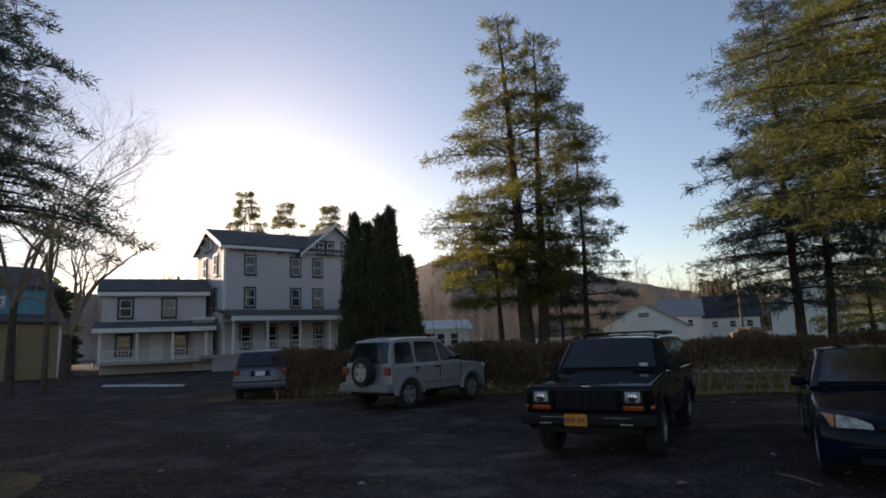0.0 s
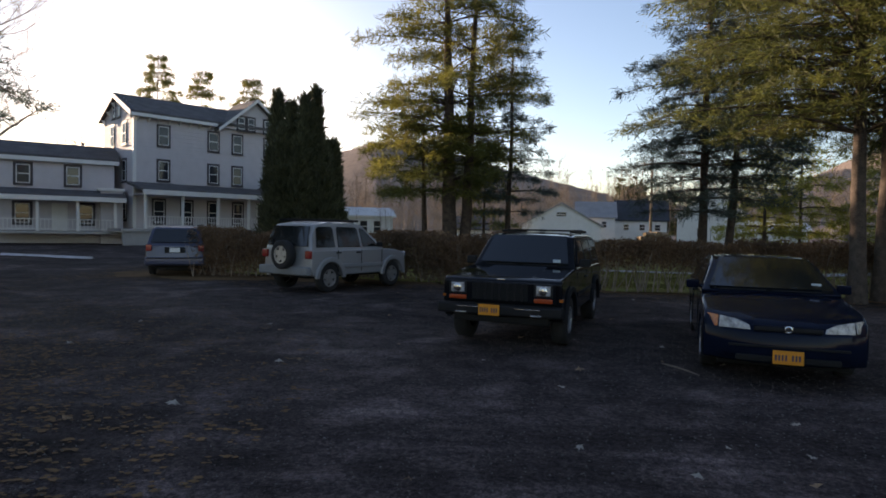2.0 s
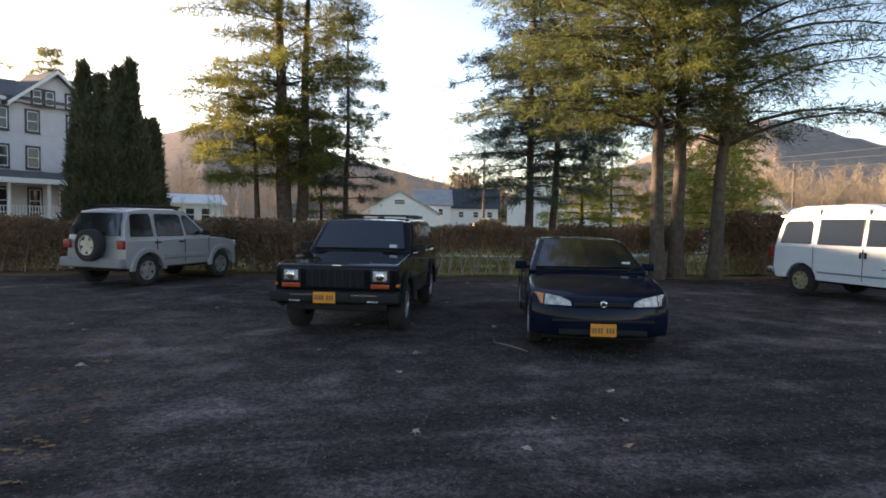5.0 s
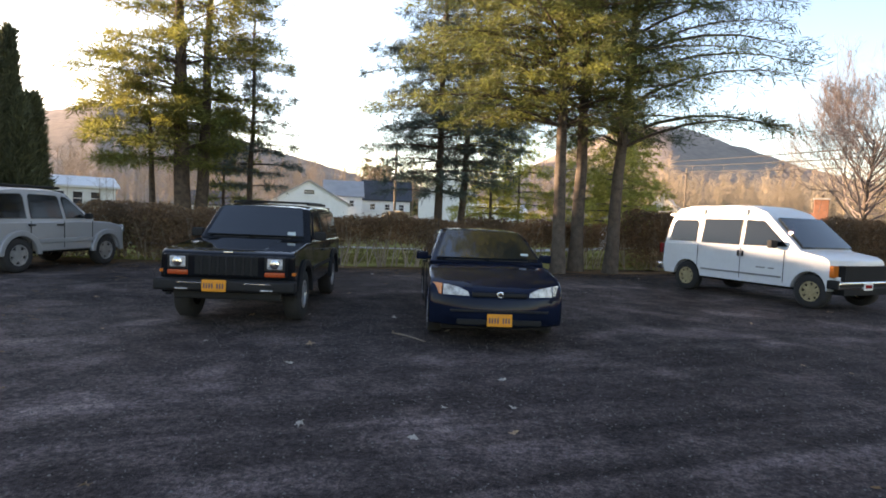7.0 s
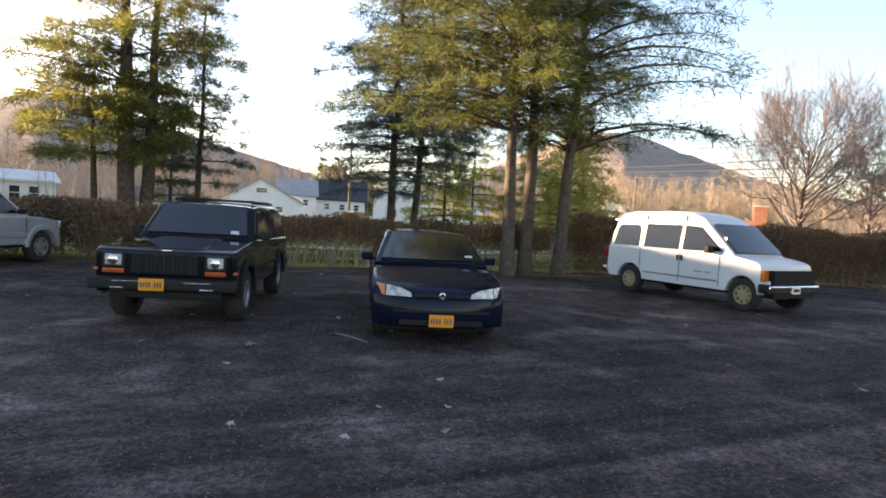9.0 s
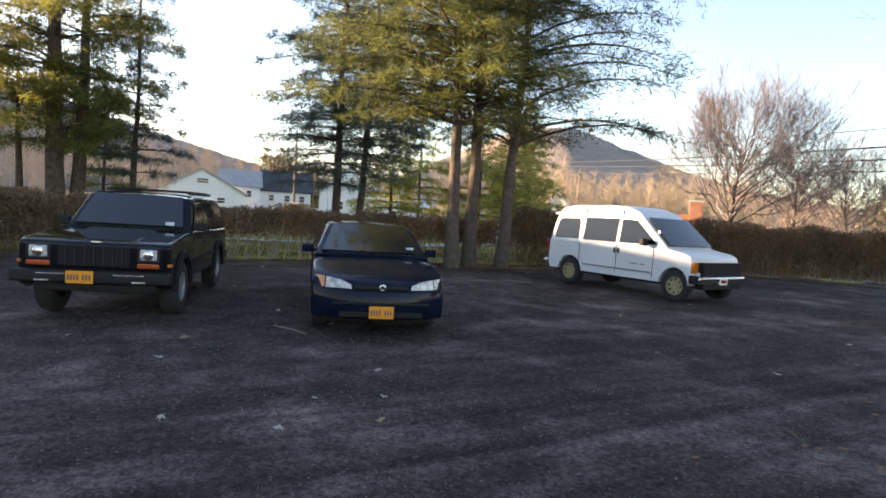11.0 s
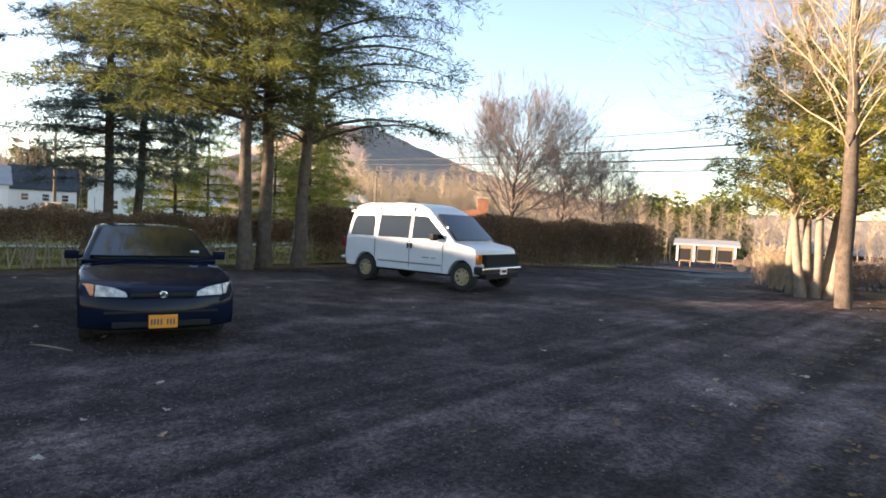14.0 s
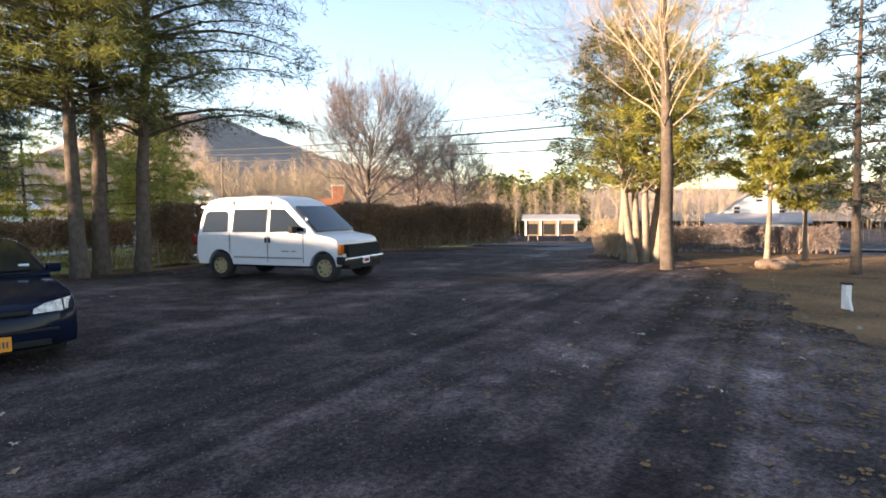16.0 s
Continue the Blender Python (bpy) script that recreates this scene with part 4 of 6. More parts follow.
# ---- vegetation ----
def tube(points, radii, sides=6):
    """A tapered limb through points, as corners and quads."""
    P, R = np.asarray(points, float), np.asarray(radii, float)
    T = np.gradient(P, axis=0)
    T /= np.linalg.norm(T, axis=1, keepdims=True) + 1e-9
    ref = np.where(np.abs(T[:, 2:3]) > 0.9, np.array([[1.0, 0, 0]]), np.array([[0, 0, 1.0]]))
    A = np.cross(T, ref)
    A /= np.linalg.norm(A, axis=1, keepdims=True) + 1e-9
    B = np.cross(T, A)
    ang = np.arange(sides) * 2 * np.pi / sides
    V = P[:, None] + R[:, None, None] * (np.cos(ang)[None, :, None] * A[:, None] + np.sin(ang)[None, :, None] * B[:, None])
    n = len(P)
    i = np.arange(n - 1)[:, None] * sides
    j = np.arange(sides)[None]
    k = (j + 1) % sides
    F = np.stack([i + j, i + k, i + sides + k, i + sides + j], -1).reshape(-1, 4)
    return V.reshape(-1, 3), F


def join(pieces):
    V, F, n = [], [], 0
    for v, f in pieces:
        V.append(v)
        F.append(np.asarray(f) + n)
        n += len(v)
    return np.concatenate(V), np.concatenate(F)


def tufts(P, D, k, length, width, rng, spread=0.7):
    """k slim blades at each place P, about the direction D."""
    n = len(P) * k
    p = np.repeat(P, k, 0) + rng.normal(0, length * 0.25, (n, 3))
    d = np.repeat(D, k, 0) + rng.normal(0, spread, (n, 3))
    d /= np.linalg.norm(d, axis=1, keepdims=True) + 1e-9
    w = np.cross(d, rng.normal(0, 1, (n, 3)))
    w /= np.linalg.norm(w, axis=1, keepdims=True) + 1e-9
    L = length * rng.uniform(0.6, 1.4, (n, 1))
    W = width * rng.uniform(0.7, 1.3, (n, 1))
    V = np.stack([p - w * W * 0.5, p + d * L * 0.55 - w * W * 0.35, p + d * L, p + d * L * 0.5 + w * W * 0.6], 1).reshape(-1, 3)
    F = np.arange(n * 4).reshape(-1, 4)
    return V, F


def evergreen(name, x, y, h, spread, bare, seed, needles, bark, label, lean=(0, 0), r0=0.22, whorls=26, per=5, droop=0.25, blade=(0.26, 0.05), dens=1.0,
              shape="cone", side=None, z0=0.0, group="evergreens", up=0.15, tw=7, gap=0.0):
    """A conifer: tapered trunk, whorled limbs with side sprays, and needle tufts along them."""
    rng = np.random.default_rng(seed)
    ob = empty(name, pose(x, y, z0 - 0.05))
    tagged(ob, label, "tree", group)
    zz = np.linspace(0, h, 14)
    bend = np.cumsum(rng.normal(0, 0.05, (14, 2)), 0) * (h / 14)
    axis = np.c_[lean[0] * zz / h + bend[:, 0] * 0.5, lean[1] * zz / h + bend[:, 1] * 0.5, zz]
    rad = r0 * (1 - zz / h * 0.93)
    rad[0] *= 1.25
    wood = [tube(axis, rad, 10)]
    SP, SD = [], []
    for i in range(whorls):
        v = (i + rng.uniform(-0.3, 0.3)) / (whorls - 0.7)
        z = bare + (h - bare) * min(0.995, max(0, v)) ** 0.95
        t = (z - bare) / (h - bare)
        if shape == "cone":
            L0 = spread * (1 - t) ** 0.75 + 0.25
            if t < 0.12:
                L0 *= 0.55 + 0.45 * t / 0.12
        elif shape == "pine":
            L0 = spread * (0.45 + 0.75 * math.sin(min(1, t * 1.0 + 0.12) * math.pi) ** 0.8) * (1 - 0.45 * t)
        else:
            L0 = spread * (1 - 0.55 * t ** 2)
        if rng.uniform() < gap:
            continue
        cx, cy = np.interp(z, zz, axis[:, 0]), np.interp(z, zz, axis[:, 1])
        a0 = rng.uniform(0, 6.28)
        for j in range(per):
            a = a0 + 6.283 * j / per + rng.normal(0, 0.25)
            L = L0 * rng.uniform(0.55, 1.2)
            if side is not None:
                L *= 0.75 + 0.55 * max(0, math.cos(a - side))
            out = np.array([math.cos(a), math.sin(a), 0.0])
            s = np.linspace(0, 1, 6)[:, None]
            rise = up * L * s - droop * L * s ** 2 + rng.normal(0, 0.03 * L) * s
            B = np.array([cx, cy, z]) + out * L * s + np.array([0, 0, 1.0]) * rise
            wood.append(tube(B, np.linspace(max(0.012, 0.011 * L + 0.008), 0.004, 6), 4))
            lat = np.array([-out[1], out[0], 0])
            m = max(3, int(L * tw * dens))
            u = rng.uniform(0.18, 1.0, m) ** 0.8
            base = np.stack([np.interp(u, s[:, 0], B[:, c]) for c in range(3)], 1)
            sg = rng.choice([-1, 1], m)
            sl = L * 0.38 * (1.05 - u * 0.75) * rng.uniform(0.5, 1.2, m)
            dirn = out[None] * 0.75 + lat[None] * sg[:, None] * 0.9 + np.array([0, 0, 1]) * rng.normal(-0.12, 0.18, (m, 1))
            dirn /= np.linalg.norm(dirn, axis=1, keepdims=True)
            q = np.linspace(0.15, 1, 5)
            pts = base[:, None] + dirn[:, None] * sl[:, None, None] * q[None, :, None]
            pts[..., 2] -= (0.10 * sl[:, None] * q[None] ** 2)
            SP.append(pts.reshape(-1, 3))
            SD.append(np.repeat(dirn, 5, 0))
            for b, d, l in list(zip(base, dirn, sl))[::3]:
                wood.append(tube([b, b + d * l * 0.9], [0.006, 0.002], 3))
    V, F = join(wood)
    me = raw_mesh("trunk", V, F, bark)
    me.polygons.foreach_set("use_smooth", [True] * len(me.polygons))
    put("trunk", me, ob)
    P, D = np.concatenate(SP), np.concatenate(SD)
    V, F = tufts(P, D, 3, blade[0], blade[1], rng)
    put("crown", raw_mesh("crown", V, F, needles), ob)
    return ob


def column_evergreen(name, x, y, h, w, seed, label, needles="needle_cedar", n=9000, z0=0.0, blade=(0.34, 0.12), bare=0.0, group="evergreens", fat=0.5):
    """A dense column of upright sprays round a hidden trunk, pointed and ragged."""
    rng = np.random.default_rng(seed)
    ob = empty(name, pose(x, y, z0))
    tagged(ob, label, "tree", group)
    zz = np.linspace(0, h * 0.96, 10)
    V, F = tube(np.c_[zz * 0, zz * 0, zz], 0.14 * (1 - zz / h) + 0.01, 7)
    put("trunk", raw_mesh("trunk", V, F, M["bark_pine"]), ob)
    z = bare + (h - bare) * rng.beta(1.05, 1.25, n)
    a = rng.uniform(0, 6.283, n)
    t = (z - bare) / (h - bare)
    prof = (np.minimum(1, (1 - t) * 1.9) ** 0.75 if fat > 0.6 else 1.3 * (1 - t) ** 1.05) * (0.75 + fat * np.minimum(t * 4, 1) * 0.5)
    lump = 1 + 0.26 * np.sin(a * 3 + z * 1.1 + seed) + 0.20 * np.sin(a * 5 - z * 2.3) + rng.normal(0, 0.10, n)
    r = w * prof * lump * np.sqrt(rng.uniform(0.25, 1.0, n))
    P = np.c_[r * np.cos(a), r * np.sin(a), z]
    flare = 0.5 * (1 - t) ** 0.6
    D = np.c_[np.cos(a) * flare, np.sin(a) * flare, np.full(n, 0.9)]
    V, F = tufts(P, D, 4, blade[0], blade[1], rng, 0.35)
    put("crown", raw_mesh("crown", V, F, M[needles]), ob)
    return ob


def limb_tree(rng, p, d, L, r, depth, pieces, kids=3, up=0.25, min_r=0.004, spread=0.55):
    """A leafless limb and its forks, down to twigs."""
    n = 5
    pts = [np.array(p, float)]
    dd = np.array(d, float)
    for _ in range(n - 1):
        dd = dd + rng.normal(0, 0.11, 3) + np.array([0, 0, up * 0.13])
        dd /= np.linalg.norm(dd)
        pts.append(pts[-1] + dd * L / (n - 1))
    rr = np.linspace(r, r * 0.55, n)
    pieces.append(tube(pts, rr, 7 if depth > 3 else 4 if depth > 1 else 3))
    if depth == 0:
        return
    m = kids + (depth < 3)
    for i in range(m):
        u = rng.uniform(0.35, 1.0) if i else 1.0
        k = u * (n - 1)
        a, b = int(min(n - 2, k)), min(n - 1, int(min(n - 2, k)) + 1)
        q = pts[a] + (pts[b] - pts[a]) * (k - a)
        nd = dd + rng.normal(0, spread, 3) + np.array([0, 0, up * 0.4])
        nd /= np.linalg.norm(nd)
        limb_tree(rng, q, nd, L * rng.uniform(0.58, 0.82), max(min_r, r * rng.uniform(0.42, 0.6)), depth - 1, pieces, kids, up, min_r, spread)


def bare_tree(name, x, y, h, seed, label, mat="bark_grey", depth=5, r=0.2, kids=3, fork=0.32, z0=0.0, spread=0.55, lean=(0, 0), min_r=0.005, group="bare trees"):
    rng = np.random.default_rng(seed)
    ob = empty(name, pose(x, y, z0 - 0.05))
    tagged(ob, label, "tree", group)
    pieces = []
    zz = np.linspace(0, h * fork, 5)
    trunk = np.c_[zz * lean[0], zz * lean[1], zz]
    rad = np.linspace(r * 1.25, r * 0.85, 5)
    put("trunk", raw_mesh("trunk", *tube(trunk, rad, 10), M[mat]), ob)
    for i in range(4):
        a = i * 1.57 + rng.uniform(0, 1)
        d = np.array([math.cos(a) * 0.42, math.sin(a) * 0.42, 1.0])
        limb_tree(rng, trunk[-1] * [1, 1, rng.uniform(0.8, 1.0)], d / np.linalg.norm(d), h * 0.3, r * 0.6, depth - 1, pieces, kids, 0.25, min_r, spread)
    V, F = join(pieces)
    put("crown", raw_mesh("crown", V, F, M["twig"] if mat == "bark_grey" else M["twig_pink"] if mat == "bark_pale" else M[mat]), ob)
    return ob


# white pines beyond the hedge
evergreen("white_pine", -1.25, 28.0, 17.2, 3.7, 3.6, 11, M["needle_pine"], M["bark_pine"], "tall white pine with layered sunlit boughs and dark trunk", r0=0.38, whorls=12, per=6, shape="pine", up=0.25, droop=0.2, tw=9, blade=(0.36, 0.034), lean=(-0.7, 0), group="white pines")
evergreen("white_pine", -0.65, 28.3, 16.2, 3.4, 5.0, 12, M["needle_pine"], M["bark_pine"], "tall white pine, twin stem leaning slightly", r0=0.30, whorls=10, per=6, shape="pine", up=0.25, droop=0.2, tw=9, blade=(0.36, 0.034), lean=(0.5, 0), group="white pines")
evergreen("white_pine", -2.6, 29.5, 8.2, 3.6, 3.5, 13, M["needle_pine"], M["bark_pine"], "lower pine with wide drooping boughs", r0=0.17, whorls=7, per=6, shape="flat", up=0.18, droop=0.26, tw=9, blade=(0.36, 0.034), lean=(-0.3, 0), group="white pines")
evergreen("slender_spruce", 1.5, 30.0, 13.2, 2.3, 2.6, 14, M["needle_blue"], M["bark_pine"], "slender dark blue-green conifer with open boughs", r0=0.16, whorls=24, per=5, shape="cone", up=0.1, droop=0.12, tw=7, blade=(0.26, 0.028))
evergreen("young_pine", 0.35, 33.0, 6.5, 2.0, 2.0, 15, M["needle_pine"], M["bark_pine"], "small pine standing under taller ones", r0=0.11, whorls=8, per=4, shape="flat", blade=(0.28, 0.045))
# blue-green pair behind the parked cars
evergreen("hemlock", 9.3, 25.5, 16.5, 3.9, 2.6, 21, M["needle_blue"], M["bark_pine"], "blue-green hemlock with wispy sprays", r0=0.20, whorls=34, per=6, shape="cone", up=0.12, droop=0.2, tw=8, blade=(0.26, 0.026), group="hemlocks")
evergreen("hemlock", 10.7, 26.5, 16.0, 3.6, 4.0, 22, M["needle_blue"], M["bark_pine"], "blue-green hemlock with wispy sprays", r0=0.18, whorls=32, per=6, shape="cone", up=0.12, droop=0.2, tw=8, blade=(0.26, 0.026), lean=(0.5, 0), group="hemlocks")
# three big hemlocks at the edge of the lot
evergreen("hemlock", 9.75, 16.0, 14.0, 3.9, 4.3, 31, M["needle_olive"], M["bark_grey"], "large hemlock at the edge of the lot, olive needles in sun", r0=0.21, whorls=30, per=6, shape="flat", up=0.3, droop=0.3, tw=9, blade=(0.24, 0.021), lean=(-0.5, 0.2), group="hemlocks", side=2.9)
evergreen("hemlock", 10.65, 16.5, 14.5, 4.0, 4.6, 32, M["needle_olive"], M["bark_grey"], "large hemlock with bare lower trunk", r0=0.22, whorls=28, per=6, shape="flat", up=0.3, droop=0.3, tw=9, blade=(0.24, 0.021), group="hemlocks")
evergreen("hemlock", 11.55, 16.0, 13.0, 5.2, 3.9, 33, M["needle_dark"], M["bark_grey"], "large hemlock reaching long limbs over the lot", r0=0.22, whorls=24, per=5, shape="flat", up=0.5, droop=0.42, tw=9, blade=(0.24, 0.021), lean=(0.7, 0), group="hemlocks", side=-0.3, gap=0.1)
# smaller evergreens behind them, their sunlight put into bright yellow needles
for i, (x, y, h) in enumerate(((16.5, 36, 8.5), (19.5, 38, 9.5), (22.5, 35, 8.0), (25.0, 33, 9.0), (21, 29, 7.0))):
    evergreen("young_hemlock", x, y, h, 2.6, 1.2, 40 + i, M["needle_yel_lit"], M["bark_grey"], "small olive-green hemlock, warm sun put into its yellow needles", r0=0.12, whorls=16, per=6, shape="cone", blade=(0.30, 0.05), tw=4.5)
# dark arborvitae beside the big house
for i, (a, D, h, w) in enumerate(((-18.6, 47, 11.2, 0.86), (-17.4, 46.6, 10.4, 0.8), (-16.2, 46, 10.9, 0.8), (-15.2, 46.5, 11.6, 0.78), (-13.6, 47, 7.8, 0.7), (-16.8, 45.4, 7.6, 0.9), (-14.5, 45.8, 7.4, 0.85), (-18.2, 45.6, 8.4, 0.85))):
    column_evergreen("arborvitae", D * math.sin(radians(a)), D * math.cos(radians(a)), h, w, 60 + i, "tall dark arborvitae column beside the porch", n=4200, blade=(0.55, 0.12), group="arborvitae")
# tops behind the big house
for i, (a, D, h) in enumerate(((-28.6, 78, 21.0), (-25.0, 80, 20.0), (-20.8, 78, 19.4))):
    evergreen("white_pine", D * math.sin(radians(a)), D * math.cos(radians(a)), h, 4.2, 7.0, 70 + i, M["needle_pine"], M["bark_pine"], "pine top rising behind the house roof", r0=0.25, whorls=15, per=6, shape="pine", tw=6, blade=(0.50, 0.065), group="white pines", gap=0.15)
# overhanging evergreen beside the drive on the house side
for i, (x, y, h) in enumerate(((-19.8, 16.6, 14.5), (-23.0, 14.0, 14.0))):
    evergreen("spruce", x, y, h, 4.6, 6.4, 80 + i * 7, M["needle_blue"], M["bark_pine"], "dark spruce overhanging the drive", r0=0.3, whorls=22, per=6, shape="flat", up=0.1, droop=0.35, tw=7, blade=(0.24, 0.04), side=-0.3)
# bare trees near the house
bare_tree("bare_maple", -27.5, 30.5, 13.0, 81, "leafless tree with pale forked limbs beside the house", r=0.28, depth=6, kids=3, fork=0.22)
bare_tree("bare_maple", -22.5, 22.0, 13.5, 82, "leafless tree beside the drive", r=0.16, depth=6, kids=3, fork=0.3)
bare_tree("bare_tree", -33.0, 52.0, 10.5, 83, "leafless tree behind the side wing", r=0.14, depth=5, kids=3, fork=0.3)
# trees by the drive mouth
def straight_bare_tree(name, x, y, h, seed, label, r, mat="bark_pale", z0=0.0, n=64, bare=0.26):
    """A leafless tree with one straight stem and many fine rising side branches."""
    rng = np.random.default_rng(seed)
    ob = empty(name, pose(x, y, z0 - 0.05))
    tagged(ob, label, "tree", "bare trees")
    zz = np.linspace(0, h, 12)
    ax = np.c_[np.cumsum(rng.normal(0, 0.05, 12)), np.cumsum(rng.normal(0, 0.05, 12)), zz]
    ax[0, :2] = 0
    put("trunk", raw_mesh("trunk", *tube(ax, r * (1 - zz / h * 0.9), 10), M[mat]), ob)
    pieces = []
    for i in range(n):
        z = h * (bare + (0.97 - bare) * (i + rng.uniform()) / n)
        p = np.array([np.interp(z, zz, ax[:, 0]), np.interp(z, zz, ax[:, 1]), z])
        a = i * 2.4 + rng.uniform(0, 0.8)
        d = np.array([math.cos(a), math.sin(a), rng.uniform(0.8, 1.7)])
        L = h * 0.19 * (1.15 - 0.7 * z / h) * rng.uniform(0.6, 1.3)
        limb_tree(rng, p, d / np.linalg.norm(d), L, 0.006 + 0.0055 * L, 4, pieces, 3, 0.30, 0.003, 0.45)
    V, F = join(pieces)
    put("crown", raw_mesh("crown", V, F, M["twig_pink"]), ob)
    return ob


straight_bare_tree("bare_maple", 18.2, 2.5, 14.0, 91, "grey-barked leafless tree in warm sunlight beside the drive", 0.20, "bark_grey", n=90)
straight_bare_tree("bare_maple", 20.9, 4.3, 11.5, 92, "pale leafless tree beside the drive", 0.13)
# sun on the cedars is put into yellow needles; one stem stays dark
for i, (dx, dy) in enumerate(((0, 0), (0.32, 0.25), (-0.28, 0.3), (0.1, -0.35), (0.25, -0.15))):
    evergreen("cedar", 20.4 + dx, 3.55 + dy, 7.6 - i * 0.4, 2.5, 2.2, 93 + i, M["needle_dark"] if i == 2 else M["needle_yel_lit"], M["bark_pale"], "ragged multi-stemmed cedar, sunlight put into the clump's needle colour", r0=0.14, whorls=13, per=4, shape="flat", up=0.55, droop=0.2, tw=6, blade=(0.22, 0.028), lean=(dx * 2.4, dy * 2.4), group="cedars")
evergreen("arborvitae", 21.0, 0.1, 5.9, 1.25, 2.0, 97, M["needle_yel_lit"], M["bark_pale"], "bushy yellow-green arborvitae with bare stem", r0=0.09, whorls=14, per=6, shape="flat", up=0.6, droop=0.15, tw=20, blade=(0.15, 0.036), group="roadside arborvitae")
evergreen("arborvitae", 22.4, -0.9, 5.0, 1.2, 1.5, 98, M["needle_yel_lit"], M["bark_pale"], "bushy yellow-green arborvitae on short stem", r0=0.08, whorls=12, per=6, shape="flat", up=0.6, droop=0.15, tw=20, blade=(0.15, 0.036), group="roadside arborvitae")
evergreen("hemlock", 18.6, -1.9, 8.5, 1.9, 1.8, 99, M["needle_blue"], M["bark_grey"], "grey-green conifer with open boughs", r0=0.12, whorls=16, per=5, shape="cone", blade=(0.22, 0.04), tw=5, group="hemlocks")
evergreen("hemlock", 22.0, -3.4, 8.0, 1.8, 1.5, 100, M["needle_dark"], M["bark_grey"], "grey-green conifer behind the bank", r0=0.12, whorls=16, per=5, shape="cone", blade=(0.22, 0.04), tw=5, group="hemlocks")
def round_bare_tree(name, x, y, h, w, seed, label, r, n=46):
    """A leafless tree with a rounded head: a short stem, arching limbs and a haze of fine twigs."""
    rng = np.random.default_rng(seed)
    ob = empty(name, pose(x, y, gz(x, y) - 0.05))
    tagged(ob, label, "tree", "bare trees")
    zz = np.linspace(0, h * 0.8, 9)
    ax = np.c_[np.cumsum(rng.normal(0, 0.07, 9)), np.cumsum(rng.normal(0, 0.07, 9)), zz]
    put("trunk", raw_mesh("trunk", *tube(ax, r * (1 - zz / h), 8), M["bark_grey"]), ob)
    pieces = []
    for i in range(n):
        u = i / (n - 1)
        z = h * (0.2 + 0.58 * u)
        p = np.array([np.interp(z, zz, ax[:, 0]), np.interp(z, zz, ax[:, 1]), z])
        a = i * 2.4 + rng.uniform(0, 0.7)
        d = np.array([math.cos(a), math.sin(a), 0.40 + 0.9 * u])
        L = w * (0.62 - 0.25 * u) * rng.uniform(0.75, 1.2)
        limb_tree(rng, p, d / np.linalg.norm(d), L, 0.02 + 0.010 * L, 4, pieces, 3, 0.35, 0.009, 0.42)
    V, F = join(pieces)
    put("crown", raw_mesh("crown", V, F, M["twig_grey"]), ob)
    return ob


round_bare_tree("bare_maple", 39.5, 28.2, 9.6, 6.6, 101, "spreading leafless tree with reddish twig tips", 0.24)
round_bare_tree("bare_maple", 44.0, 26.4, 8.8, 4.8, 102, "leafless tree beside the road", 0.18, 36)
round_bare_tree("bare_maple", 49.0, 25.6, 8.2, 4.4, 103, "leafless tree beside the road", 0.17, 32)


def far_wood(name, spots, hmin, hmax, seed, mat, label, twigs=90):
    """Many distant leafless trees as one thicket of trunks and twig fans."""
    rng = np.random.default_rng(seed)
    VV, FF, n = [], [], 0
    for x, y, z in spots:
        h = rng.uniform(hmin, hmax)
        w = h * 0.0045
        a = rng.uniform(0, 3.14)
        ax = np.array([math.cos(a), math.sin(a), 0]) * w
        b = np.array([x, y, z])
        top = b + np.array([rng.normal(0, 0.05) * h, rng.normal(0, 0.05) * h, h])
        VV.append(np.array([b - ax, b + ax, top + ax * 0.15, top - ax * 0.15]))
        FF.append(np.arange(4)[None] + n)
        n += 4
        k = twigs
        u = rng.uniform(0.3, 0.98, k)
        st = b + (top - b) * u[:, None]
        d = np.c_[rng.normal(0, 0.55, k), rng.normal(0, 0.55, k), rng.uniform(0.35, 1.0, k)]
        L = h * rng.uniform(0.14, 0.34, (k, 1)) * (1.15 - u[:, None] * 0.7)
        e = st + d * L
        sd = np.cross(d, rng.normal(0, 1, (k, 3)))
        sd /= np.linalg.norm(sd, axis=1, keepdims=True) + 1e-9
        ww = h * 0.0017
        VV.append(np.stack([st - sd * ww, st + sd * ww, e + sd * ww * 0.35, e - sd * ww * 0.35], 1).reshape(-1, 3))
        FF.append(np.arange(4 * k).reshape(-1, 4) + n)
        n += 4 * k
    ob = new(name, raw_mesh(name, np.concatenate(VV), np.concatenate(FF), mat))
    return tagged(ob, label, "trees", kind="stuff")


_rng = np.random.default_rng(5)


def polar_spots(a0, a1, d0, d1, n, zf=0.0):
    a, d = np.radians(_rng.uniform(a0, a1, n)), _rng.uniform(d0, d1, n)
    return np.c_[d * np.sin(a), d * np.cos(a), zf * np.maximum(0, d - d0) + np.array([gz(p, q) for p, q in zip(d * np.sin(a), d * np.cos(a))])]


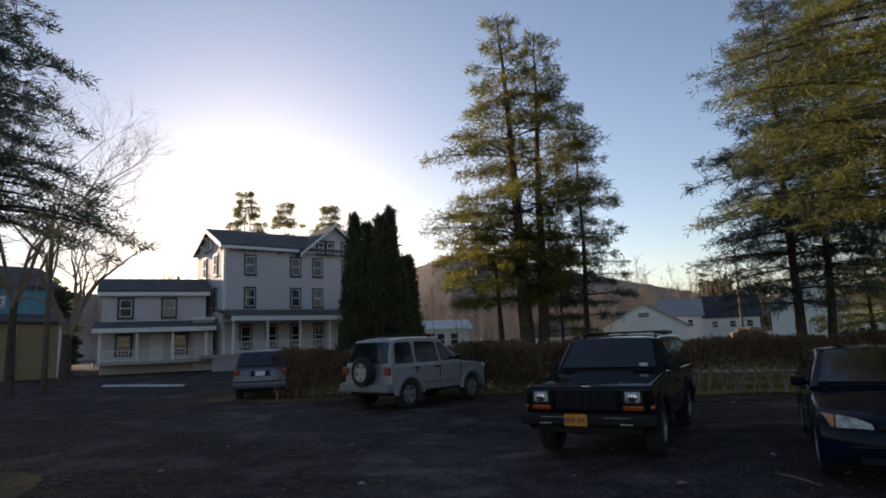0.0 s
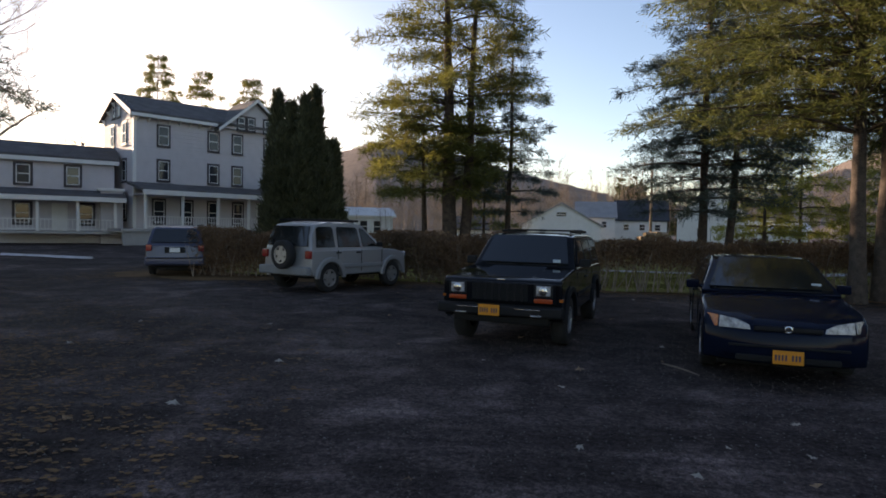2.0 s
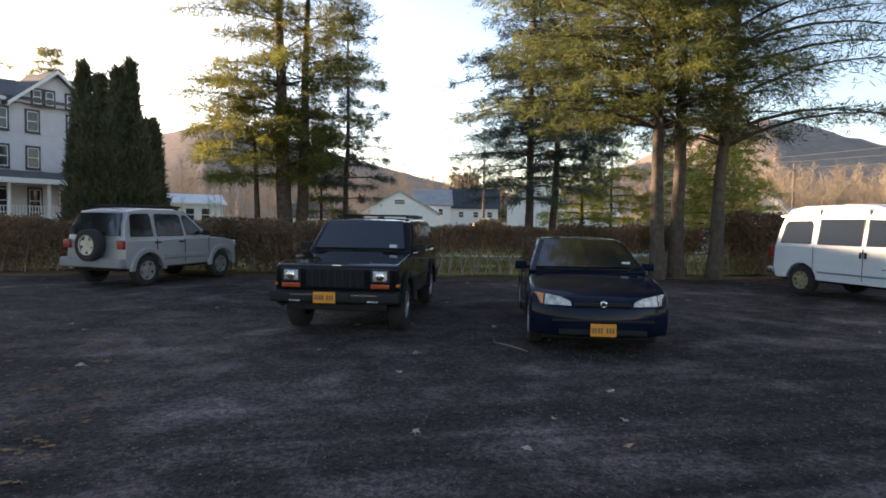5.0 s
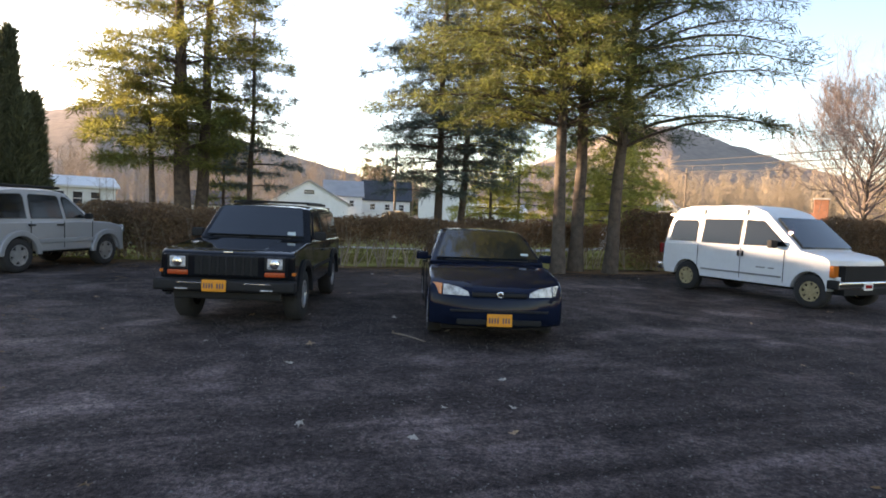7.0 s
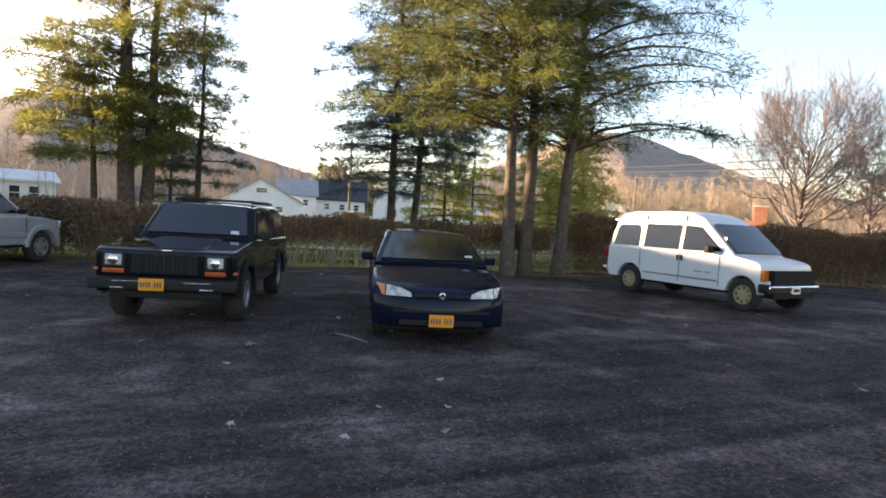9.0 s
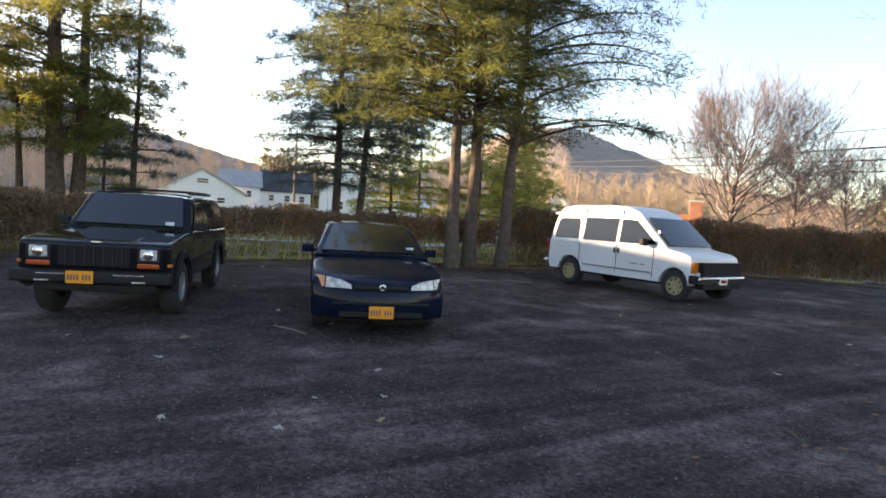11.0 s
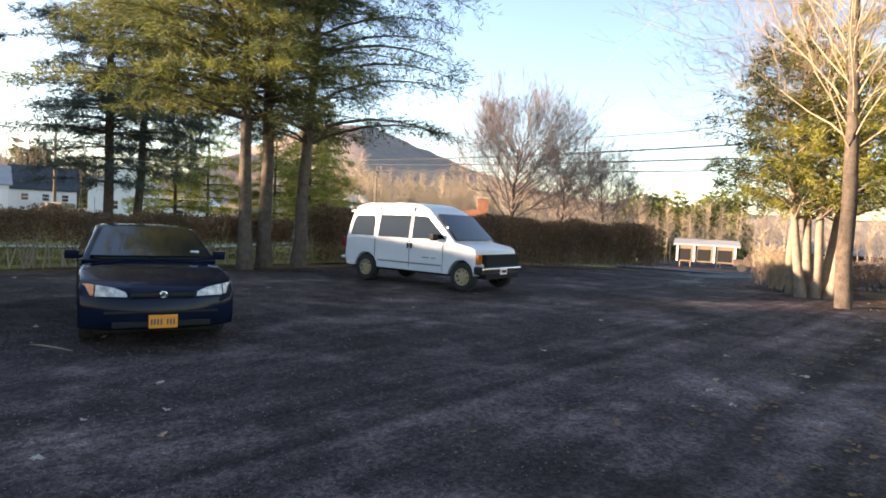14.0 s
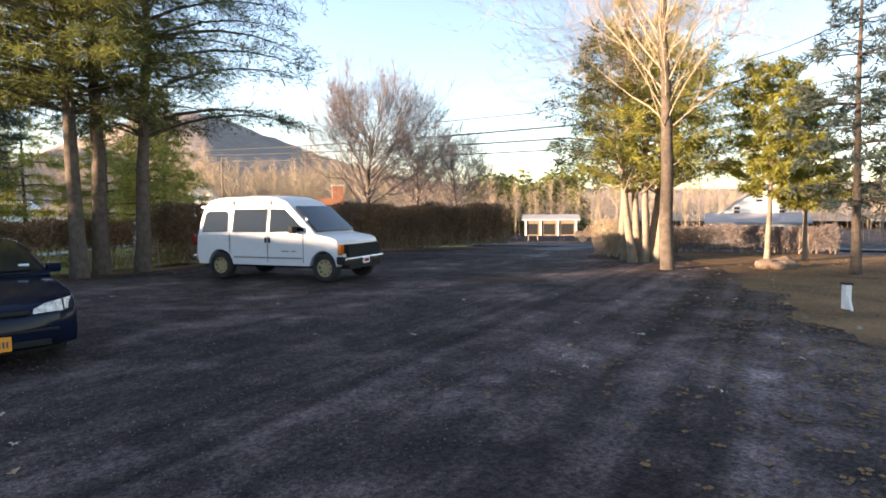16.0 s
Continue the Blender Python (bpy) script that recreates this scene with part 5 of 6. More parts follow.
far_wood("far_bare_wood", polar_spots(-14, 40, 95, 190, 520, 0.02), 7, 13, 111, M["twig"], "leafless brown woods below the hill")
far_wood("roadside_wood", polar_spots(36, 66, 75, 170, 900, 0.02), 5.5, 9.5, 112, M["twig_pink"], "leafless sunlit woods along the road")
far_wood("far_right_wood", polar_spots(66, 112, 75, 170, 560, 0.02), 4.5, 9, 113, M["twig_pink"], "leafless sunlit woods beyond the houses")
far_wood("thicket", polar_spots(-13, 5, 55, 90, 330), 2.5, 6.5, 114, M["twig"], "brown brushy thicket beyond the hedge", 30)
far_wood("house_wood", polar_spots(-62, -33, 75, 150, 260), 7, 13, 115, M["twig"], "leafless woods behind the buildings")


def conifer_wood(name, spots, hmin, hmax, seed, mat, label):
    rng = np.random.default_rng(seed)
    P, D = [], []
    for x, y, z in spots:
        h = rng.uniform(hmin, hmax)
        k = 260
        t = rng.beta(1, 1.4, k)
        a = rng.uniform(0, 6.28, k)
        r = h * 0.2 * (1 - t) * rng.uniform(0.4, 1, k)
        P.append(np.c_[x + r * np.cos(a), y + r * np.sin(a), z + h * (0.12 + 0.88 * t)])
        D.append(np.c_[np.cos(a), np.sin(a), np.full(k, -0.1)])
    V, F = tufts(np.concatenate(P), np.concatenate(D), 1, 1.5, 0.7, rng, 0.4)
    return tagged(new(name, raw_mesh(name, V, F, mat)), label, "trees", kind="stuff")


conifer_wood("far_pine_wood", polar_spots(64, 74, 120, 170, 60), 9, 14, 121, M["needle_olive"], "distant green pines along the road")
conifer_wood("mid_pine_wood", polar_spots(13, 17, 105, 125, 7), 7, 11, 122, M["needle_dark"], "distant pines behind white houses")
# added conifers: they stop low sun coming through the gap between teal building and wing
conifer_wood("evergreen_belt", polar_spots(-50, -43, 72, 82, 60), 8.0, 10, 123, M["needle_dark"], "low dark evergreens added behind the buildings to block the low sun")


# ---- hedges ----
def hedge(name, line, h, w, seed, label, dens=420, stems=9, low=0.25, blade=(0.065, 0.034), mat="hedge"):
    """A clipped hedge: upright stems that fork, and a mass of small dry leaves and twigs, thinner near the ground."""
    rng = np.random.default_rng(seed)
    ob = empty(name, pose(line[0][0], line[0][1], 0))
    o = np.array([line[0][0], line[0][1], 0])
    tagged(ob, label, "hedge")
    wood, P = [], []
    for (x0, y0), (x1, y1) in zip(line, line[1:]):
        d = np.array([x1 - x0, y1 - y0])
        L = np.linalg.norm(d)
        d /= L
        lat = np.array([-d[1], d[0]])
        for _ in range(int(L * stems)):
            u, v = rng.uniform(0, L), rng.normal(0, w * 0.16)
            b = np.r_[np.array([x0, y0]) + d * u + lat * v, 0] - o
            for _ in range(2):
                e = b + np.r_[rng.normal(0, 0.22, 2), rng.uniform(0.55, 0.98) * h]
                mid = (b + e) / 2 + np.r_[rng.normal(0, 0.06, 2), 0]
                wood.append(tube([b, mid, e], [0.016, 0.011, 0.004], 4))
                for _ in range(3):
                    s = mid + (e - mid) * rng.uniform(0, 1)
                    wood.append(tube([s, s + np.r_[rng.normal(0, 0.2, 2), rng.uniform(0.05, 0.35)]], [0.006, 0.002], 3))
        n = int(L * dens)
        u, v = rng.uniform(0, L, n), np.clip(rng.normal(0, w * 0.30, n), -w / 2, w / 2)
        t = low + (1 - low) * rng.beta(1.7, 1.15, n)
        z = h * t * (1 + 0.05 * np.sin(u * 2.1) + 0.03 * np.sin(u * 5.3)) - np.abs(v) * 0.12
        c = np.array([x0, y0]) + d * u[:, None] + lat * v[:, None] - o[:2]
        P.append(np.c_[c, z])
    V, F = join(wood)
    put("stem_thicket", raw_mesh("stem_thicket", V, F, M["twig"]), ob)
    tagged(ob.children[0], kind="stuff")
    P = np.concatenate(P)
    V, F = tufts(P, rng.normal(0, 1, P.shape), 3, blade[0], blade[1], rng, 0.6)
    put("foliage", raw_mesh("foliage", V, F, M[mat]), ob)
    return ob


hedge("hedge", [(-9.2, 19.4), (-2.4, 19.6), (1.2, 17.4)], 1.55, 1.3, 131, "dense brown leafless hedge behind the parked cars", 3000, 12, 0.05)
hedge("hedge", [(1.2, 17.4), (9.2, 17.2), (13.0, 17.3)], 1.50, 0.9, 132, "brown hedge thin near the ground with bare stems", 1050, 8, 0.42)
hedge("hedge", [(13.0, 17.3), (16.5, 16.6), (20.5, 15.0), (28.0, 11.6)], 1.95, 1.3, 133, "tall dense brown hedge along the drive", 3200, 12, 0.05)
hedge("hedge", [(-2.0, 33.0), (10.0, 31.0), (30.0, 31.0)], 1.2, 1.0, 134, "sunlit brown hedge across the lawn", 420, 4, 0.1, (0.16, 0.08))
hedge("hedge", [(24.5, 5.6), (25.8, 2.0), (26.0, -2.0)], 1.0, 1.0, 135, "low grey-brown twiggy hedge beyond the bank", 2200, 9, 0.1, (0.07, 0.02), "twig_grey")
hedge("brush", [(21.6, 4.9), (23.6, 5.6)], 1.3, 1.0, 136, "pale sunlit brush beside the drive", 1100, 16, 0.1, (0.10, 0.012), "twig_pink")


def grass(name, n, seed, x0, x1, yf, label):
    """Short winter grass blades, thicker in clumps."""
    rng = np.random.default_rng(seed)
    x = rng.uniform(x0, x1, n)
    lo = np.array([yf(v) for v in x])
    y = lo + rng.beta(1, 2.2, n) * 9
    keep = np.sin(x * 1.7 + y) + np.sin(y * 2.3 - x * 0.6) + rng.normal(0, 0.7, n) > -0.6
    P = np.c_[x, y, np.full(n, 0.01)][keep]
    V, F = tufts(P, np.tile([0.0, 0.0, 1.0], (len(P), 1)), 2, 0.11, 0.022, rng, 0.35)
    tagged(new(name, raw_mesh(name, V, F, M["grass_blade"])), label, "grass", kind="stuff")


grass("lawn_grass", 26000, 141, -1, 30, lambda x: 18.0 if x < 13 else 17.6 - max(0, x - 16) * 0.38, "short yellow-green winter grass beyond the hedge")


# ---- buildings ----
def window(parent, wall_m, u, z, w=1.05, h=1.8, trim="trim_dark", sash=True, name="window"):
    """A sash window set on a wall: wall_m maps (along, out, up)."""
    win = part(name, box_bm(u - w / 2 - 0.17, -0.02, z - h / 2 - 0.17, u + w / 2 + 0.17, 0.05, z + h / 2 + 0.17), M[trim], parent, m=wall_m)
    part("window_frame", frame_bm(u - w / 2, z - h / 2, u + w / 2, z + h / 2, 0.055, 0.045, 0.085), M["white"], win)
    for zz0, zz1 in (((z - h / 2 + 0.07, z - 0.03), (z + 0.03, z + h / 2 - 0.07)) if sash else ((z - h / 2 + 0.07, z + h / 2 - 0.07),)):
        part("pane", box_bm(u - w / 2 + 0.07, 0.048, zz0, u + w / 2 - 0.07, 0.062, zz1), M["pane"], win)
    part("sill", box_bm(u - w / 2 - 0.16, 0.0, z - h / 2 - 0.18, u + w / 2 + 0.16, 0.14, z - h / 2 - 0.11), M["trim_dark"] if trim == "trim_dark" else M["white"], win)
    return win


def frame_bm(u0, z0, u1, z1, t, d0, d1):
    bm = bmesh.new()
    for a, b, c, d in ((u0, z0, u1, z0 + t), (u0, z1 - t, u1, z1), (u0, z0 + t, u0 + t, z1 - t), (u1 - t, z0 + t, u1, z1 - t), (u0 + t, (z0 + z1) / 2 - 0.03, u1 - t, (z0 + z1) / 2 + 0.03)):
        box_bm(a, d0, b, c, d1, d, bm)
    return bm


def clapboards(parent, wall_m, poly_fn, u0, u1, z0, z1, step=0.30, mat="siding"):
    """Lapped boards as thin wedges over a wall; poly_fn(z) narrows them under a gable."""
    bm = bmesh.new()
    z = z0
    while z < z1 - 0.02:
        a, b = poly_fn(z) if poly_fn else (u0, u1)
        zt = min(z + step, z1)
        vs = [bm.verts.new(p) for p in ((a, 0.035, z), (b, 0.035, z), (b, 0.004, zt), (a, 0.004, zt), (a, 0.0, z), (b, 0.0, z))]
        bm.faces.new((vs[0], vs[1], vs[2], vs[3]))
        bm.faces.new((vs[4], vs[5], vs[1], vs[0]))
        z += step
    return tagged(part("clapboard_siding", bm, M[mat], parent, m=wall_m), kind="stuff")


def gable_block(parent, L, W, z0, eave, ridge, wall, roof, over=0.45, thick=0.22):
    """Walls with gable ends (ridge along local x) and a roof of two slabs with overhang."""
    part("wall", prism_bm([(0, z0), (W, z0), (W, eave), (W / 2, ridge), (0, eave)], 0, L, "x"), M[wall], parent)
    sl = (ridge - eave) / (W / 2)
    for sgn in (0, 1):
        e = -over if sgn == 0 else W + over
        ze = eave - over * sl
        poly = [(e, ze), (W / 2, ridge), (W / 2, ridge + thick), (e, ze + thick)]
        part("roof", prism_bm(poly, -over, L + over, "x"), M[roof], parent)


def big_house():
    """Four-storey guest house: local x runs along the front, local y goes back from it."""
    ux, uy = 0.659, 0.752
    ang = math.degrees(math.atan2(uy, ux))
    H = empty("guest_house", pose(-26.2, 44.9, 0, 0, 0, ang) @ Matrix.Diagonal((0.84, 1.0, 1.0, 1.0)))
    tagged(H, "large pale grey clapboard guest house with long front porch", "house", "guest house buildings")
    L, W, base, eave, ridge = 15.0, 7.0, 0.0, 10.1, 11.7
    gable_block(H, L, W, base, eave, ridge, "siding", "shingle")
    fm = Matrix(((1, 0, 0, 0), (0, -1, 0, -0.002), (0, 0, 1, 0), (0, 0, 0, 1)))
    em = Matrix(((0, -1, 0, -0.002), (1, 0, 0, 0), (0, 0, 1, 0), (0, 0, 0, 1)))
    clapboards(H, fm, None, 0, L, 1.2, eave)
    clapboards(H, em, lambda z: (0, W) if z < eave else ((z - eave) / (ridge - eave) * W / 2, W - (z - eave) / (ridge - eave) * W / 2), 0, W, 1.2, ridge)
    # cross gable with paired attic windows
    g0, g1, gp = 8.0, 15.2, 12.2
    part("gable_front", prism_bm([(g0, eave - 0.4), (g1, eave - 0.4), ((g0 + g1) / 2, gp)], -0.35, W / 2, "y"), M["siding"], H)
    sl = (gp - eave + 0.4) / ((g1 - g0) / 2)
    for a, b in ((g0 - 0.5, (g0 + g1) / 2), (g1 + 0.5, (g0 + g1) / 2)):
        part("gable_roof", prism_bm([(a, eave - 0.4 - 0.5 * sl), (b, gp), (b, gp + 0.25), (a, eave - 0.15 - 0.5 * sl)], -0.85, W / 2, "y"), M["shingle"], H)
        part("gable_trim", prism_bm([(a, eave - 0.45 - 0.5 * sl), (b, gp - 0.05), (b, gp + 0.22), (a, eave - 0.20 - 0.5 * sl)], -0.92, -0.84, "y"), M["white"], H)
    gm = Matrix(((1, 0, 0, 0), (0, -1, 0, -0.36), (0, 0, 1, 0), (0, 0, 0, 1)))
    for u in (10.1, 11.15, 13.0, 14.05):
        window(H, gm, u, 10.25, 0.66, 1.0)
    # eaves, fascia and brackets
    part("fascia", box_bm(-0.5, -0.62, eave - 0.42, g0 - 0.5, -0.45, eave - 0.18), M["white"], H)
    for i in range(9):
        u = 0.2 + i * 0.95
        part("bracket", prism_bm([(-0.50, eave - 0.30), (-0.03, eave - 0.30), (-0.03, eave - 0.75)], u, u + 0.12, "x"), M["white"], H)
    for i in range(6):
        v = 0.35 + i * (W - 0.8) / 5
        zz = eave + (ridge - eave) * (1 - abs(v - W / 2) / (W / 2)) - 0.25
        part("bracket", prism_bm([(-0.42, zz), (-0.03, zz), (-0.03, zz - 0.45)], v, v + 0.12, "y"), M["white"], H)
    for a, b in ((-0.5, W / 2), (W + 0.5, W / 2)):
        s2 = (ridge - eave) / (W / 2)
        part("rake_trim", prism_bm([(a, eave - 0.5 * s2 - 0.18), (b, ridge - 0.18), (b, ridge + 0.18), (a, eave - 0.5 * s2 + 0.18)], -0.52, -0.45, "x"), M["white"], H)
    part("corner_board", box_bm(-0.06, -0.06, 1.2, 0.2, 0.2, eave - 0.3), M["white"], H)
    # windows, row by row
    for z in (8.45, 5.75):
        for u in (2.6, 7.4, 9.9, 13.4):
            window(H, fm, u, z, 0.92, 1.45)
    for z, us in ((8.6, (2.0, 4.8)), (5.7, (2.0, 4.8)), (2.7, (2.0,))):
        for u in us:
            window(H, em, u, z, 0.8, 1.6)
    for u in (3.2, 4.4):
        window(H, em, u, 10.7, 0.55, 1.3)
    for u in (2.2, 4.8, 7.4, 10.0):
        window(H, fm, u, 2.55, 0.95, 1.7)
    door = part("front_door", box_bm(12.2, -0.06, 1.2, 13.3, 0.04, 3.4), M["trim_dark"], H, "dark panelled front door")
    part("door_frame", frame_bm(12.05, 1.2, 13.45, 3.55, 0.12, -0.02, 0.1), M["white"], door, m=fm)
    # porch along the front, wrapping the near end
    pd = 3.0
    part("porch_floor", box_bm(-2.2, -pd, 1.0, L + 0.6, -0.04, 1.2), M["concrete"], H)
    part("porch_base", box_bm(-2.0, -pd + 0.15, 0.0, L + 0.5, -pd + 0.3, 1.0), M["concrete"], H, "pale masonry porch base")
    part("porch_roof", prism_bm([(-pd - 0.45, 3.95), (-0.02, 4.55), (-0.02, 4.75), (-pd - 0.45, 4.12)], -0.6, L + 0.9, "x"), M["shingle"], H)
    part("porch_fascia", box_bm(-0.6, -pd - 0.48, 3.70, L + 0.9, -pd - 0.36, 4.06), M["white"], H)
    part("porch_ceiling", box_bm(-0.5, -pd - 0.3, 3.72, L + 0.8, -0.05, 3.78), M["siding"], H)
    for u in (-0.2, 3.0, 6.3, 9.4, 11.4, 12.0, 15.2, 15.8):
        part("porch_post", box_bm(u - 0.11, -pd - 0.02, 1.2, u + 0.11, -pd + 0.2, 3.72), M["white"], H, bevel=0.02)
    # porch entrance gable
    part("entry_gable", prism_bm([(11.0, 4.0), (16.4, 4.0), (13.7, 5.35)], -pd - 0.7, -0.05, "y"), M["siding"], H)
    for a in (10.7, 16.7):
        part("entry_roof", prism_bm([(a, 3.88), (13.7, 5.40), (13.7, 5.58), (a, 4.06)], -pd - 0.85, -0.05, "y"), M["shingle"], H)
    for z in (1.35, 2.10):
        part("porch_rail", box_bm(-0.1, -pd + 0.06, z, 11.3, -pd + 0.12, z + 0.06), M["white"], H)
    k = 0
    u = 0.15
    while u < 11.2:
        part("baluster", box_bm(u - 0.025, -pd + 0.07, 1.41, u + 0.025, -pd + 0.11, 2.10), M["white"], H)
        u += 0.24


def side_wing():
    H = empty("side_wing", pose(-34.35, 41.4, 0, 0, 0, 36.0))
    tagged(H, "two-storey pale grey wing with covered porch", "house", "guest house buildings")
    L, W, eave, ridge = 7.5, 4.6, 6.4, 7.4
    gable_block(H, L, W, 0.0, eave, ridge, "siding", "shingle", 0.35)
    fm = Matrix(((1, 0, 0, 0), (0, -1, 0, -0.002), (0, 0, 1, 0), (0, 0, 0, 1)))
    clapboards(H, fm, None, 0, L, 0.9, eave - 0.1)
    for u in (1.65, 4.75):
        window(H, fm, u, 5.05, 0.85, 1.35)
    part("fascia", box_bm(-0.3, -0.45, eave - 0.40, L + 0.3, -0.33, eave - 0.10), M["white"], H)
    pd = 2.4
    part("porch_floor", box_bm(-0.2, -pd, 0.75, L + 0.6, -0.04, 0.92), M["concrete"], H)
    part("porch_roof", prism_bm([(-pd - 0.35, 3.35), (-0.02, 3.85), (-0.02, 4.02), (-pd - 0.35, 3.5)], -0.4, L + 0.6, "x"), M["shingle"], H)
    part("porch_fascia", box_bm(-0.4, -pd - 0.38, 3.1, L + 0.6, -pd - 0.28, 3.44), M["white"], H)
    for u in (0.1, 2.55, 5.0, 7.4):
        part("porch_post", box_bm(u - 0.10, -pd, 0.92, u + 0.10, -pd + 0.2, 3.15), M["white"], H, bevel=0.02)
    for z in (1.05, 1.75):
        part("porch_rail", box_bm(0.1, -pd + 0.06, z, 7.4, -pd + 0.12, z + 0.06), M["white"], H)
    u = 0.35
    while u < 7.3:
        part("baluster", box_bm(u - 0.022, -pd + 0.07, 1.1, u + 0.022, -pd + 0.11, 1.76), M["white"], H)
        u += 0.24
    door = part("front_door", box_bm(3.4, -0.06, 0.92, 4.4, 0.03, 3.0), M["white"], H, "white panelled door")
    for u in (1.6, 5.6):
        window(H, fm, u, 2.2, 0.9, 1.4)
    part("chimney_vent", box_bm(5.4, 2.9, 7.1, 5.6, 3.1, 7.9), M["trim_dark"], H)
    # entry bay between the wing and the main house
    part("bay", box_bm(L - 1.0, -1.2, 0.0, L + 0.5, 0.0, 4.0), M["siding"], H)
    part("bay_roof", box_bm(L - 1.2, -1.4, 4.0, L + 0.6, 0.0, 4.2), M["white"], H)


def far_house(name, x, y, ang, L, W, eave, ridge, label, wall="white", roof="roof_dark", wins=(), chimney=False, end_wins=(), z0=0.0):
    H = empty(name, pose(x, y, z0, 0, 0, ang))
    tagged(H, label, "house", "far houses")
    gable_block(H, L, W, 0, eave, ridge, wall, roof, 0.3, 0.18)
    fm = Matrix(((1, 0, 0, 0), (0, -1, 0, -0.002), (0, 0, 1, 0), (0, 0, 0, 1)))
    em = Matrix(((0, -1, 0, -0.002), (1, 0, 0, 0), (0, 0, 1, 0), (0, 0, 0, 1)))
    for u, z, w, h in wins:
        window(H, fm, u, z, w, h, "weathered" if wall == "weathered" else "white")
    for u, z, w, h in end_wins:
        window(H, em, u, z, w, h, "white")
    if chimney:
        part("chimney", box_bm(L * 0.6, W * 0.4, ridge - 0.6, L * 0.6 + 0.6, W * 0.4 + 0.6, ridge + 1.0), M["brick"], H)
    return H


big_house()
side_wing()


def at(az, d):
    return d * math.sin(radians(az)), d * math.cos(radians(az))


x, y = at(11.2, 74)
far_house("white_house", x, y, 82, 9, 9.2, 2.3, 4.9, "low white house with a broad gable end", roof="shingle_pale", end_wins=((4.6, 3.6, 1.3, 0.6), (2.6, 1.5, 0.9, 0.7), (6.8, 1.5, 0.9, 0.7)))
x, y = at(9.0, 84)
far_house("white_house", x, y, -9, 5, 6, 3.6, 5.6, "white house with grey dormer roof", wins=((1.2, 2.6, 0.7, 0.9), (3.6, 2.6, 0.7, 0.9)), roof="shingle_pale")
x, y = at(12.4, 88)
far_house("white_house", x, y, -14, 6.8, 6, 3.4, 6.0, "white house with dark roof", wins=((1.5, 2.3, 0.8, 0.9), (3.6, 2.3, 0.8, 0.9), (5.6, 2.3, 0.8, 0.9)))
x, y = at(23.4, 72)
far_house("white_house", x, y, 68, 8, 7.2, 3.6, 6.4, "tall white gabled house behind the trees", end_wins=((2.2, 3.8, 0.7, 0.9), (4.8, 1.8, 0.8, 1.0), (3.6, 4.8, 0.6, 0.6)), roof="shingle_pale")
x, y = at(23.0, 74)
far_house("shed", x, y, -20, 6.0, 4, 2.2, 3.0, "low pale outbuilding beyond the lawn", wall="white", roof="white", wins=((2, 1.2, 0.8, 0.8),))
x, y = at(-2.3, 66)
far_house("shed", x, y, 0, 4.2, 4, 1.7, 2.9, "low pale shed with grey roof", wall="white", roof="shingle")
x, y = at(-12.9, 58)
far_house("annex", x, y, 20, 5.0, 4, 2.7, 3.4, "white annex beside the arborvitae", wins=((0.9, 1.7, 0.8, 1.2), (2.2, 1.7, 0.8, 1.2), (3.5, 1.7, 0.8, 1.2)), roof="white")
x, y = at(41.0, 80)
far_house("white_house", x, y, 44, 7, 4.0, 3.0, 5.2, "small white gabled house in sun", end_wins=((1.2, 3.4, 0.5, 0.6), (2.0, 3.4, 0.5, 0.6), (2.8, 3.4, 0.5, 0.6), (1.6, 2.4, 0.5, 0.6), (2.4, 2.4, 0.5, 0.6)), roof="white")
x, y = at(41.2, 84)
far_house("shed", x, y, -38, 7.0, 4, 2.2, 3.4, "low white building with pale roof", roof="white")
x, y = at(68.8, 76)
H = far_house("roadside_building", x, y, -70, 6.4, 6, 1.9, 2.4, "low pale roadside building with dark openings", wall="wood", roof="shingle_pale", z0=-1.55)
for u0, u1 in ((0.3, 1.6), (2.3, 3.7), (4.4, 5.9)):
    part("opening", box_bm(u0, -0.03, 0.15, u1, 0.05, 1.45), M["under"], H, "dark open bay")
for u in (0.15, 1.95, 4.05, 6.2):
    part("post", box_bm(u - 0.08, -0.16, 0, u + 0.08, -0.04, 1.85), M["white"], H)
x, y = at(91.5, 62)
H = far_house("white_farmhouse", x, y, 4, 8, 6.4, 2.6, 5.0, "white farmhouse with pale roof and long porch", roof="shingle_pale", chimney=True, z0=-1.45, end_wins=((3.2, 3.9, 0.7, 0.7), (1.4, 2.9, 0.6, 0.7), (5.0, 2.9, 0.6, 0.7)))
part("porch_roof", prism_bm([(-3.2, 1.75), (-0.01, 2.5), (-0.01, 2.65), (-3.2, 1.87)], -0.6, 7.6, "y"), M["shingle_pale"], H)
part("porch_wall", box_bm(-2.9, -0.3, 0.0, -2.7, 7.2, 1.8), M["white"], H)
for u in (0.6, 1.9, 3.2, 4.5, 5.8):
    part("porch_window", box_bm(-2.96, u - 0.42, 0.75, -2.88, u + 0.42, 1.5), M["pane"], H)
# left end lengthened out of view and ridge raised, to shade the lot
H = far_house("teal_building", -43.8, 26.6, 66, 15, 6, 6.8, 8.4, "teal-sided building with tan lower storey", wall="teal", roof="shingle", wins=((11.4, 5.6, 0.5, 0.5),))
part("lower_storey", box_bm(-0.2, -2.0, 0, 15.2, -0.01, 4.0), M["tan"], H)
part("awning", prism_bm([(-2.4, 4.0), (-0.01, 4.6), (-0.01, 4.75), (-2.4, 4.12)], -0.3, 15.3, "x"), M["shingle"], H)
for u in (0.5, 3.2, 6.0, 8.9, 11.8, 14.7):
    part("post", box_bm(u - 0.08, -2.2, 0, u + 0.08, -2.04, 4.05), M["white"], H)


